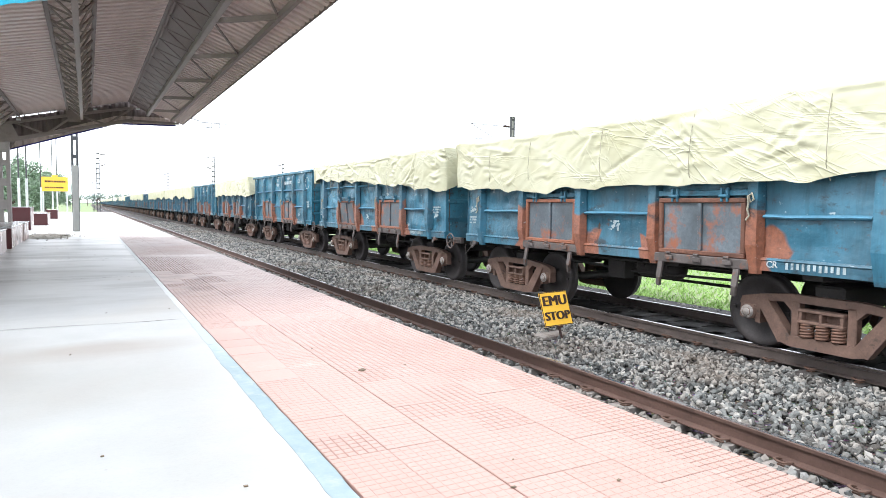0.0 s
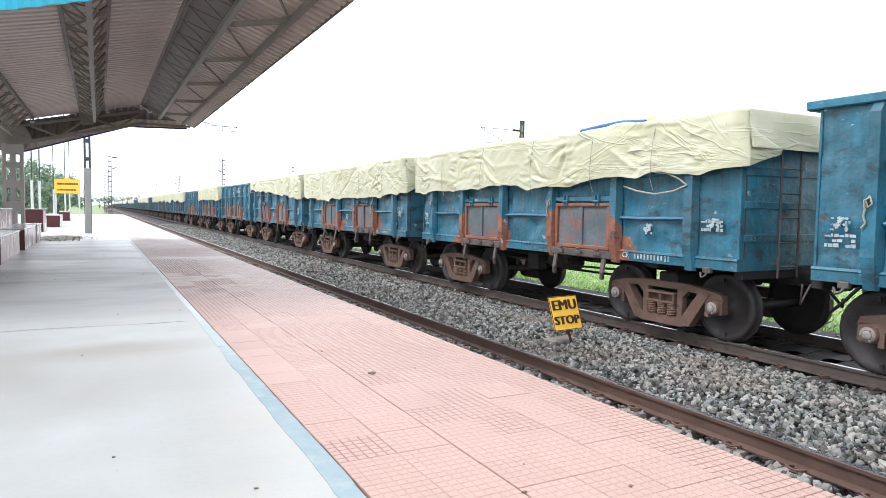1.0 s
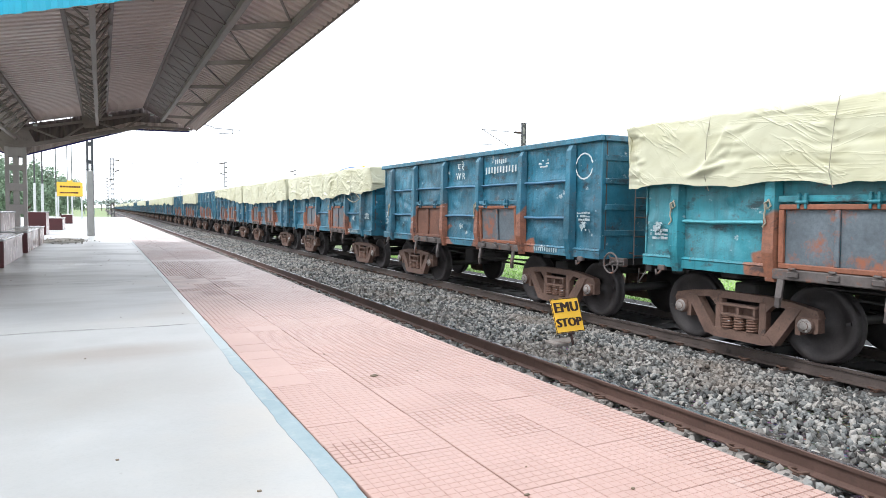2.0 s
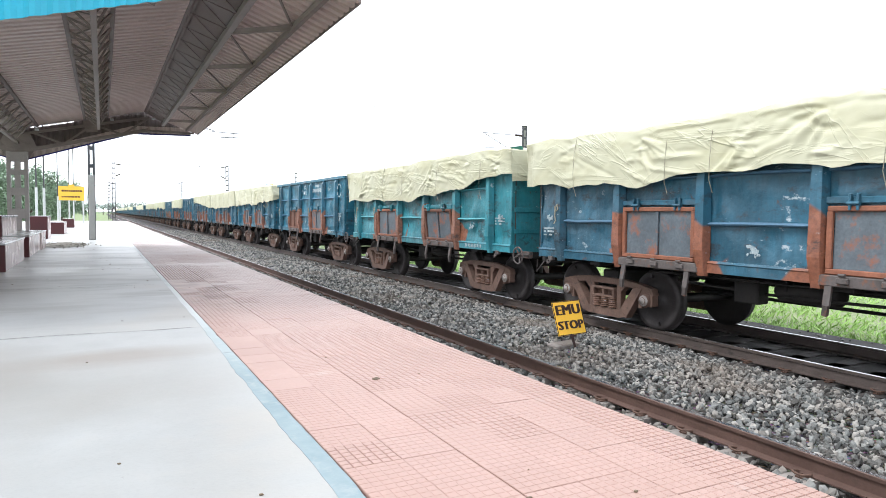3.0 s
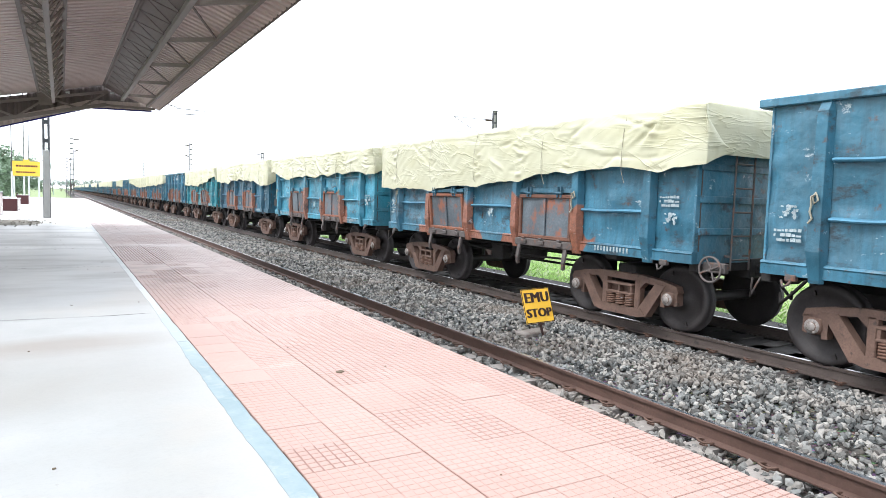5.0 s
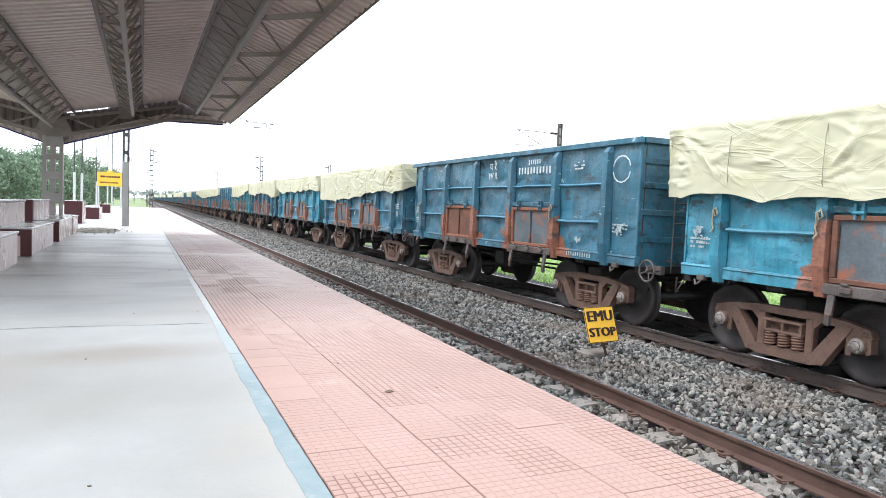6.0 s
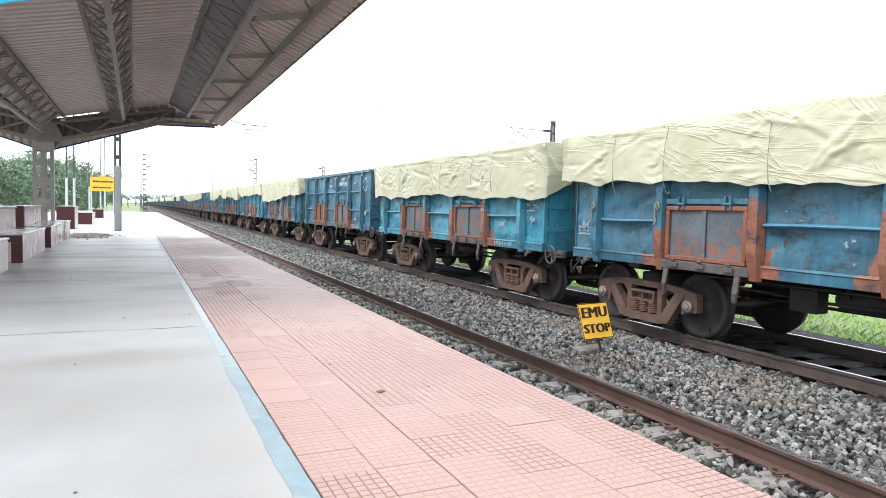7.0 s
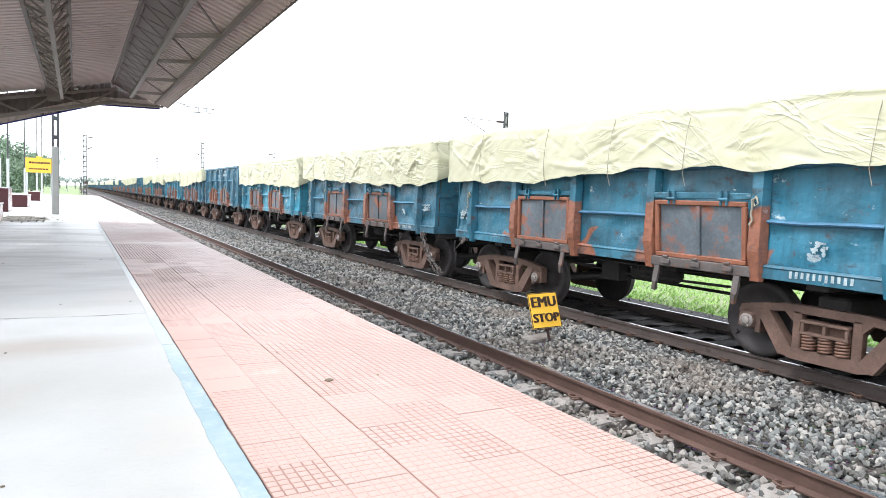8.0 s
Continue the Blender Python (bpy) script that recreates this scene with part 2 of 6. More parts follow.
M_WHITE = plain("stencil_white", (0.52, 0.57, 0.58), 0.6, 0, 0.2, 6, 40, (0.12, 0.2, 0.26), 0.38)
M_GREENCLOTH = plain("dark_green_cloth", (0.02, 0.12, 0.085), 0.8, 0, 0.25, 6, 60)
M_ROPE = plain("jute_rope", (0.34, 0.32, 0.25), 0.85, 0, 0.3, 20, 90)
M_FAINT = plain("worn_stencil", (0.36, 0.43, 0.45), 0.6, 0, 0.3, 6, 40, (0.08, 0.15, 0.2), 0.45)
M_INSIDE = plain("wagon_inside", (0.10, 0.07, 0.055), 0.8, 0, 0.4, 2, 20)


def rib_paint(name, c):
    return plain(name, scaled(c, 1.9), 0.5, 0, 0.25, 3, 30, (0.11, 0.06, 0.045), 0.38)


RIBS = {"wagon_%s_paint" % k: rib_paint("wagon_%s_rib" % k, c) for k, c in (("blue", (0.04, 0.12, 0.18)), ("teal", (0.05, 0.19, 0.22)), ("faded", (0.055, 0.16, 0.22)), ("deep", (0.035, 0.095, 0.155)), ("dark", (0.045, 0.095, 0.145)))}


def tarp_material():
    """Plastic sheet: soft yellow, dusty, with a net of sharp creases."""
    s = Nodes("cream_tarpaulin")
    a, b = s.noise(0.8, 4, 0.6), s.noise(3.0, 5, 0.6, (1, 0.4, 1))
    col = s.mix(s.step(a, 0.3, 0.7), (0.49, 0.48, 0.338), (0.56, 0.55, 0.41))
    col = s.mix(s.step(b, 0.45, 0.75, 0, 0.45), col, (0.42, 0.39, 0.21))
    col = s.mix(s.step(s.noise(2.3, 8, 0.7), 0.60, 0.74, 0, 0.35), col, (0.34, 0.305, 0.18))
    total = None
    for turn, long, short, scale, power, k in ((12, 1.5, 0.26, 1.5, 12, 0.9), (30, 1.3, 0.24, 1.4, 14, 1.0), (-20, 1.4, 0.26, 1.3, 14, 0.6), (50, 1.1, 0.24, 1.2, 18, 0.6), (3, 1.9, 0.16, 1.7, 10, 0.6)):
        mp = s.n("ShaderNodeMapping")
        mp.vector_type = "TEXTURE"          # turned first, then drawn out along the crease
        mp.inputs["Rotation"].default_value = (radians(turn), 0, 0)
        mp.inputs["Scale"].default_value = (1.6, long, short)
        s.link(s.coords(), mp.inputs[0])
        n = s.n("ShaderNodeTexNoise", Scale=scale, Detail=2.5, Roughness=0.5, Distortion=0.7)
        s.link(mp.outputs[0], n.inputs["Vector"])
        ridge = s.math("SUBTRACT", 1.0, s.math("ABSOLUTE", s.math("SUBTRACT", s.math("MULTIPLY", n.outputs["Fac"], 2.0), 1.0)))
        here = s.n("ShaderNodeTexNoise", Scale=0.65, Detail=1.0)
        s.link(mp.outputs[0], here.inputs["Vector"])
        ridge = s.math("MULTIPLY", s.math("POWER", ridge, power), s.step(here.outputs["Fac"], 0.55, 0.72, 0.0, k))
        total = ridge if total is None else s.math("ADD", total, ridge)
    total = s.math("ADD", total, s.math("MULTIPLY", b, 0.22))
    return s.done(col, s.step(b, 0.3, 0.7, 0.42, 0.58), 0, total, 0.5, 0.03)


M_TARP = tarp_material()


def dust_lift(s, col, y0, y1, film, most):
    """Patchy pale film, stronger along the platform: dusty tiles, painted brightness on concrete."""
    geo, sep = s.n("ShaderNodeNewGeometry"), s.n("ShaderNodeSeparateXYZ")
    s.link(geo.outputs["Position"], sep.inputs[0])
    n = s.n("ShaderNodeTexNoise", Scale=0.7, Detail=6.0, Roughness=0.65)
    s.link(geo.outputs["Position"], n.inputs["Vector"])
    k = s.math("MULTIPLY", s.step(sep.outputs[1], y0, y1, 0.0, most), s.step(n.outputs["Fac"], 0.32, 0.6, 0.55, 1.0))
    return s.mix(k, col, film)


def concrete(name, c, stain, wet=0.25):
    s = Nodes(name)
    big, mid, fine = s.noise(0.35, 6, 0.6), s.noise(2.2, 7, 0.65), s.noise(55, 4, 0.6)
    col = s.mix(s.step(mid, 0.3, 0.72), scaled(c, 0.90), scaled(c, 1.06))
    col = s.mix(s.step(big, 0.46, 0.66, 0, 0.75), col, stain)
    col = s.mix(s.step(fine, 0.5, 0.75, 0, 0.25), col, scaled(c, 0.7))
    col = s.mix(s.step(s.noise(9, 8, 0.75), 0.66, 0.72, 0, 0.5), col, scaled(stain, 0.75))
    col = s.mix(s.step(s.noise(0.55, 5, 0.6), 0.53, 0.68, 0, 0.55), col, (0.34, 0.30, 0.25))
    # brightness painted in to offset the canopy's shade on the concrete
    col = dust_lift(s, col, 1.0, 10.0, (0.53, 0.53, 0.515), 0.85)
    # damp drag marks across the walkway and one old spill
    geo, flat = s.n("ShaderNodeNewGeometry"), s.n("ShaderNodeMapping")
    flat.inputs["Scale"].default_value = (0.45, 1.5, 1.0)
    s.link(geo.outputs["Position"], flat.inputs[0])
    drag = s.n("ShaderNodeTexNoise", Scale=0.9, Detail=7.0, Roughness=0.62)
    s.link(flat.outputs[0], drag.inputs["Vector"])
    sep = s.n("ShaderNodeSeparateXYZ")
    s.link(geo.outputs["Position"], sep.inputs[0])
    along = s.step(sep.outputs[1], 2.2, 5.0, 0.12, 0.7)
    col = s.mix(s.math("MULTIPLY", s.step(drag.outputs["Fac"], 0.47, 0.60), along), col, (0.25, 0.245, 0.23))
    dx = s.math("MULTIPLY", s.math("ADD", sep.outputs[0], 2.25), 1.1)
    dy = s.math("MULTIPLY", s.math("ADD", sep.outputs[1], -1.35), 2.6)
    ring = s.math("SQRT", s.math("ADD", s.math("MULTIPLY", dx, dx), s.math("MULTIPLY", dy, dy)))
    spill = s.step(s.math("ADD", ring, s.math("MULTIPLY", drag.outputs["Fac"], 1.2)), 0.85, 1.5, 0.7, 0.0)
    col = s.mix(spill, col, (0.25, 0.215, 0.185))
    rough = s.step(big, 0.35, 0.62, 0.46, wet + 0.07)
    return s.done(col, rough, 0, s.math("ADD", s.math("MULTIPLY", mid, 0.6), s.math("MULTIPLY", fine, 0.25)), 0.2, 0.01)


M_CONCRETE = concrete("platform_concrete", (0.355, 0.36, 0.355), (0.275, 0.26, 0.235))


def chequer_tile():
    """Red tile, each a little different, dustier further along."""
    s = Nodes("red_chequer_tile")
    a, b = s.noise(0.8, 5, 0.6), s.noise(45, 4, 0.6)
    info = s.n("ShaderNodeObjectInfo")
    c = (0.362, 0.228, 0.190)
    col = s.mix(s.step(a, 0.3, 0.7), scaled(c, 0.92), scaled(c, 1.08))
    col = s.mix(s.step(info.outputs["Random"], 0.0, 1.0, 0.0, 0.5), col, (0.39, 0.255, 0.22))
    col = s.mix(s.step(b, 0.4, 0.7, 0, 0.4), col, scaled(c, 0.85))
    col = s.mix(s.step(s.noise(1.6, 8, 0.7), 0.60, 0.72, 0, 0.5), col, (0.42, 0.33, 0.30))
    col = s.mix(s.step(s.noise(0.9, 9, 0.75), 0.63, 0.72, 0, 0.45), col, (0.22, 0.13, 0.11))
    col = dust_lift(s, col, 1.0, 14.0, (0.54, 0.485, 0.47), 0.90)
    # trodden dirt where people step down from the doors
    geo, sep = s.n("ShaderNodeNewGeometry"), s.n("ShaderNodeSeparateXYZ")
    s.link(geo.outputs["Position"], sep.inputs[0])
    d = s.math("ADD", s.math("MULTIPLY", s.math("ABSOLUTE", s.math("ADD", sep.outputs[1], -5.3)), 0.45), s.math("ABSOLUTE", s.math("ADD", sep.outputs[0], 1.2)))
    soil = s.n("ShaderNodeTexNoise", Scale=3.0, Detail=7.0, Roughness=0.7)
    s.link(geo.outputs["Position"], soil.inputs["Vector"])
    col = s.mix(s.math("MULTIPLY", s.step(d, 0.25, 1.3, 0.75, 0.0), s.step(soil.outputs["Fac"], 0.42, 0.62)), col, (0.21, 0.15, 0.13))
    return s.done(col, 0.42, 0, b, 0.15, 0.003)


def dusty_tile():
    """The same tiles further along, under a pale dusty film."""
    s = Nodes("dusty_chequer_tile")
    a, b = s.noise(0.7, 6, 0.65), s.noise(40, 4, 0.6)
    col = s.mix(s.step(a, 0.3, 0.7), (0.335, 0.202, 0.171), (0.39, 0.246, 0.209))
    col = dust_lift(s, col, 1.0, 14.0, (0.54, 0.485, 0.47), 0.90)
    return s.done(col, 0.6, 0, b, 0.15, 0.003)


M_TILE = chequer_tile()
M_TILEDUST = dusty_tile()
M_GROOVE = plain("tile_groove_dirt", (0.25, 0.155, 0.132), 0.85, 0, 0.3, 3, 40)
M_GROUT = plain("tile_grout", (0.18, 0.108, 0.094), 0.85, 0, 0.3, 3, 40)
M_CRACK = plain("dirt_filled_crack", (0.085, 0.08, 0.075), 0.9, 0, 0.2, 5, 40)
M_LITTER = plain("dry_leaf_litter", (0.16, 0.12, 0.08), 0.9, 0, 0.4, 8, 40)


def line_paint():
    """Worn blue-grey line paint, whiter further along."""
    s = Nodes("blue_grey_painted_line")
    a, b = s.noise(7, 5, 0.6), s.noise(45, 4, 0.6)
    col = s.mix(s.step(a, 0.3, 0.7), (0.175, 0.24, 0.26), (0.24, 0.295, 0.31))
    col = s.mix(s.step(s.noise(9, 8, 0.7), 0.53, 0.66, 0, 0.4), col, (0.36, 0.36, 0.355))
    col = dust_lift(s, col, 0.4, 4.0, (0.68, 0.68, 0.67), 0.95)
    return s.done(col, 0.6, 0, b, 0.25, 0.005)


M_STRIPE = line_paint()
M_COPING = plain("platform_edge_wall", (0.30, 0.26, 0.23), 0.85, 0, 0.35, 2, 20, (0.12, 0.10, 0.09), 0.45)
M_SLEEPER = plain("sleeper_concrete", (0.25, 0.225, 0.205), 0.8, 0, 0.25, 3, 30, (0.14, 0.10, 0.085), 0.45)
# goods-line sleeper: its colour is darkened for the shade under the train
M_DARKSLEEPER = plain("shaded_sleeper", (0.06, 0.053, 0.05), 0.8, 0, 0.25, 3, 30)
M_RAIL = plain("rail_brown_rust", (0.115, 0.068, 0.054), 0.6, 0.1, 0.25, 3, 50, (0.06, 0.04, 0.035), 0.4)
M_RAILDARK = plain("oily_rail", (0.092, 0.072, 0.064), 0.55, 0.2, 0.25, 3, 50, (0.03, 0.026, 0.025), 0.4)
M_RAILTOP = plain("rail_running_face", (0.50, 0.49, 0.50), 0.28, 0.9, 0.15, 3, 50)
M_CLIP = plain("rail_clip_rust", (0.13, 0.075, 0.055), 0.7, 0.1, 0.3, 20, 80)


def ballast_material(name, joint):
    s = Nodes(name)
    geo = s.n("ShaderNodeNewGeometry")
    rnd = geo.outputs["Random Per Island"]
    a = s.noise(14, 5, 0.65)
    col = s.mix(s.math("POWER", rnd, 1.6), (0.034, 0.038, 0.038), (0.44, 0.45, 0.43))
    col = s.mix(s.step(rnd, 0.70, 0.72, 0, 0.40), col, (0.27, 0.22, 0.18))
    col = s.mix(s.step(a, 0.45, 0.7, 0, 0.5), col, (0.15, 0.13, 0.12))
    col = s.mix(s.step(s.noise(0.5, 4, 0.6), 0.48, 0.7, 0, 0.55), col, (0.17, 0.125, 0.092))
    if joint:
        vor = s.n("ShaderNodeTexVoronoi", Scale=17.0)
        s.link(s.coords(), vor.inputs["Vector"])
        col = s.mix(s.step(vor.outputs["Distance"], 0.25, 0.6), s.mix(0.6, vor.outputs["Color"], (0.2, 0.19, 0.18), "MIX"), (0.05, 0.045, 0.04))
        col = s.mix(0.6, col, s.mix(s.step(s.noise(1.2, 6, 0.7), 0.35, 0.65), (0.035, 0.03, 0.026), (0.09, 0.08, 0.07)))
        return s.done(col, 0.85, 0, s.step(vor.outputs["Distance"], 0.0, 0.6, 1, 0), 1.0, 0.05)
    return s.done(col, 0.8, 0, a, 0.5, 0.01)


M_BALLAST = ballast_material("ballast_stone", False)
M_BED = ballast_material("ballast_bed", True)
# oily stone with the shade under the train put into its colour
M_DARKBED = plain("oily_shaded_ballast", (0.030, 0.027, 0.026), 0.85, 0, 0.4, 3, 20)


def ground_material():
    s = Nodes("grassy_ground")
    a, b = s.noise(0.08, 6, 0.65), s.noise(3.0, 6, 0.7)
    # greens kept pale: haze over the distance is put into the colour
    col = s.mix(s.step(b, 0.3, 0.7), (0.17, 0.23, 0.10), (0.25, 0.32, 0.15))
    col = s.mix(s.step(a, 0.5, 0.65, 0, 0.6), col, (0.27, 0.27, 0.17))
    return s.done(col, 0.9, 0, b, 0.8, 0.15)


M_GROUND = ground_material()
M_GRASS = plain("grass_blades", (0.33, 0.52, 0.15), 0.7, 0, 0.35, 1.0, 8, (0.46, 0.52, 0.24), 0.44)
M_SHEET = plain("canopy_sheet", (0.54, 0.445, 0.41), 0.45, 0.0, 0.12, 0.8, 30, (0.36, 0.285, 0.255), 0.40)
M_STEEL = plain("canopy_steel_paint", (0.235, 0.197, 0.183), 0.55, 0, 0.2, 1.5, 40, (0.12, 0.09, 0.08), 0.38)
M_DARKPLATE = plain("dark_plate_and_recess", (0.15, 0.118, 0.112), 0.6, 0, 0.15, 1.2, 30)
M_STEELLIGHT = plain("column_grey_paint", (0.30, 0.275, 0.265), 0.55, 0, 0.15, 1.5, 40, (0.22, 0.20, 0.19), 0.38)
M_FASCIA = plain("cyan_blue_sheet", (0.02, 0.42, 0.60), 0.45, 0, 0.12, 1.0, 30)
M_BLUESHEET = plain("blue_plastic", (0.02, 0.10, 0.30), 0.4, 0, 0.2, 3, 30)
M_NAVY = plain("navy_edge", (0.032, 0.026, 0.18), 0.5, 0, 0.2, 2, 30)
M_MAROON = plain("maroon_paint", (0.058, 0.008, 0.010), 0.5, 0, 0.2, 2, 30, (0.06, 0.02, 0.02), 0.4)
M_PINKTILE = plain("pink_granite_tile", (0.60, 0.49, 0.475), 0.25, 0, 0.08, 2, 60, (0.52, 0.41, 0.395), 0.40, 0.1, 0.002)
M_BENCHTOP = plain("grey_granite", (0.46, 0.46, 0.47), 0.17, 0, 0.15, 3, 80)
M_YELLOW = plain("yellow_sign_paint", (0.88, 0.51, 0.05), 0.45, 0, 0.08, 3, 40, (0.62, 0.36, 0.04), 0.34)
M_BLACK = plain("black_sign_paint", (0.035, 0.015, 0.012), 0.5, 0, 0.2, 5, 40)
M_POLE = plain("whitewashed_pole", (0.56, 0.58, 0.58), 0.6, 0, 0.15, 2, 40, (0.35, 0.34, 0.32), 0.4)
M_GALV = plain("galvanised_steel", (0.075, 0.075, 0.08), 0.5, 0.4, 0.2, 3, 40, (0.12, 0.10, 0.09), 0.4)
M_POLEGREY = plain("grey_mast_concrete", (0.30, 0.295, 0.28), 0.75, 0, 0.15, 2, 40, (0.20, 0.18, 0.165), 0.42)
M_INSUL = plain("brown_porcelain", (0.05, 0.025, 0.02), 0.25, 0, 0.2, 8, 40)
M_WIRE = plain("copper_wire", (0.32, 0.31, 0.30), 0.5, 0.3, 0.2, 3, 40)
M_RUBBLE = plain("grey_rubble", (0.25, 0.23, 0.195), 0.9, 0, 0.35, 5, 30)
M_BARK = plain("tree_bark", (0.12, 0.09, 0.065), 0.9, 0, 0.3, 4, 30)


def leaf_material(name, c):
    s = Nodes(name)
    geo = s.n("ShaderNodeNewGeometry")
    col = s.mix(geo.outputs["Random Per Island"], scaled(c, 0.6), scaled(c, 1.4))
    return s.done(col, 0.6)


# both greens are paled and greyed, with the haze put into the colour
M_LEAF = leaf_material("tree_leaves", (0.225, 0.31, 0.215))
M_LEAFHAZE = leaf_material("haze_tinted_green", (0.20, 0.27, 0.23))


# ---- ground, track beds ----
def wavy_sheet(xs, ys, height):
    return Build().grid([[(x, y, height(x, y)) for x in xs] for y in ys])


far = [-2500, -900, -400, -200, -120, -80, -60, -45, -30, -20, -14]
solo("ground", wavy_sheet(far + [-13, 0, 8.5, 9.2] + [-v for v in far[::-1]], [-400, -100, -40, -10] + [10 * k for k in range(0, 12)] + [150, 250, 500, 1000, 2500],
                          lambda x, y: Z_GROUND + (0.0 if x < 9 else 0.12)), M_GROUND, "flat green grassy land beside the railway", "ground", kind="structure")


def bed_height(x):
    """Ballast between and beside the two lines."""
    if x < 9.2:
        return Z_BED
    return max(Z_GROUND - 0.1, Z_BED - (x - 9.2) * 0.45)


xs = [-0.1, 0.3, 0.9, 1.8, 2.7, 3.4, 4.2, 5.0, 5.9, 6.8, 7.7, 8.6, 9.2, 10.2]
solo("track_bed", wavy_sheet(xs, [-40, -20, -10, -5, 0, 5, 10, 20, 40, 80, 160, 320, 640], lambda x, y: bed_height(x) - 0.02), M_BED,
     "grey crushed-stone bed under both railway lines", "ballast", kind="structure")


def stones():
    """Loose ballast stones near the platform, lying in heaps between the rails."""
    rng = np.random.default_rng(5)
    ico = bmesh.new()
    bmesh.ops.create_icosphere(ico, subdivisions=1, radius=1.0)
    v0 = np.array([v.co for v in ico.verts])
    f0 = np.array([[v.index for v in f.verts] for f in ico.faces])
    ico.free()
    shapes = []
    for k in range(24):
        cut = v0 * rng.uniform(0.55, 1.25, (len(v0), 1))
        shapes.append(cut * np.array([1, rng.uniform(0.6, 0.95), rng.uniform(0.45, 0.8)]))
    verts, faces, n = [], [], 0
    zones = ((0.05, 5.85, -4.5, 3.0, 330, 0.041), (0.05, 5.85, 3.0, 9.0, 310, 0.043), (0.3, 5.85, 9.0, 18.0, 200, 0.05), (0.6, 5.85, 18.0, 36.0, 120, 0.06), (0.6, 5.85, 36.0, 72.0, 50, 0.085), (8.9, 9.6, 0.0, 20.0, 70, 0.04))
    for x0, x1, y0, y1, dens, size in zones:
        for _ in range(int((x1 - x0) * (y1 - y0) * dens)):
            x, y = rng.uniform(x0, x1), rng.uniform(y0, y1)
            between = 0.10 + 0.10 * noise.noise((x * 0.7, y * 0.5, 0))       # shoulder of stones between the lines
            lift = 0.0
            if 3.0 < x < 5.55:
                lift = max(0.0, between * (1 - abs(x - 4.25) / 1.5)) + 0.02
            elif X_NEAR[0] < x < X_NEAR[1] or X_FAR[0] < x < X_FAR[1]:
                lift = 0.0 if rng.random() > 0.45 else 0.035
            if abs(x - 4.03) < 0.27 and abs(y - 4.4) < 0.2:
                continue
            if abs(x - X_NEAR[1]) < 0.09 or abs(x - X_FAR[0]) < 0.09 or abs(x - X_FAR[1]) < 0.09:
                continue
            s = size * rng.uniform(0.55, 1.35)
            a, b, c = rng.uniform(0, 6.28, 3)
            rot = np.array(Euler((a * 0.2, b * 0.2, c)).to_matrix())
            z = bed_height(x) + lift + rng.uniform(0.0, 0.025)
            verts.append((shapes[rng.integers(24)] * s) @ rot.T + (x, y, z))
            faces.append(f0 + n)
            n += len(v0)
    me = bpy.data.meshes.new("ballast")
    vv, ff = np.concatenate(verts), np.concatenate(faces)
    me.from_pydata(vv.tolist(), [], ff.tolist())
    me.materials.append(M_BALLAST)
    tagged(new("ballast", me), "loose grey angular ballast stones between the rails", "ballast", kind="stuff")
    # heaped surface under the loose stones
    b = Build()
    gx = [3.0 + 0.17 * k for k in range(16)]
    b.grid([[(x, y, Z_BED + max(0.0, (0.10 + 0.10 * noise.noise((x * 0.7, y * 0.5, 0))) * (1 - abs(x - 4.25) / 1.5)) - 0.005) for x in gx] for y in [-6 + 0.4 * k for k in range(200)]])
    solo("ballast_heap", b, M_BED, "low ridge of ballast between the two lines", "ballast", kind="structure")


stones()
# dark strips laid on the bed paint in the shade under the train
solo("oily_bed", Build().box(X_FAR[1] + 0.08, 9.25, -40, 400, Z_BED - 0.1, Z_BED + 0.03), M_DARKBED, "oily ballast beyond the goods rails, darkened for the train shade", "ballast", kind="structure")
solo("oily_bed", Build().box(X_FAR[0] + 0.08, X_FAR[1] - 0.08, -40, 400, Z_BED - 0.1, Z_BED + 0.035), M_DARKBED, "oily ballast between the goods rails, darkened for the train shade", "ballast", kind="structure")


# ---- railway lines ----
RAIL = [(-0.075, -0.172), (0.075, -0.172), (0.075, -0.160), (0.012, -0.143), (0.009, -0.045), (0.035, -0.036), (0.036, -0.006), (0.028, -0.001),
        (-0.028, -0.001), (-0.036, -0.006), (-0.035, -0.036), (-0.009, -0.045), (-0.012, -0.143), (-0.075, -0.160)]


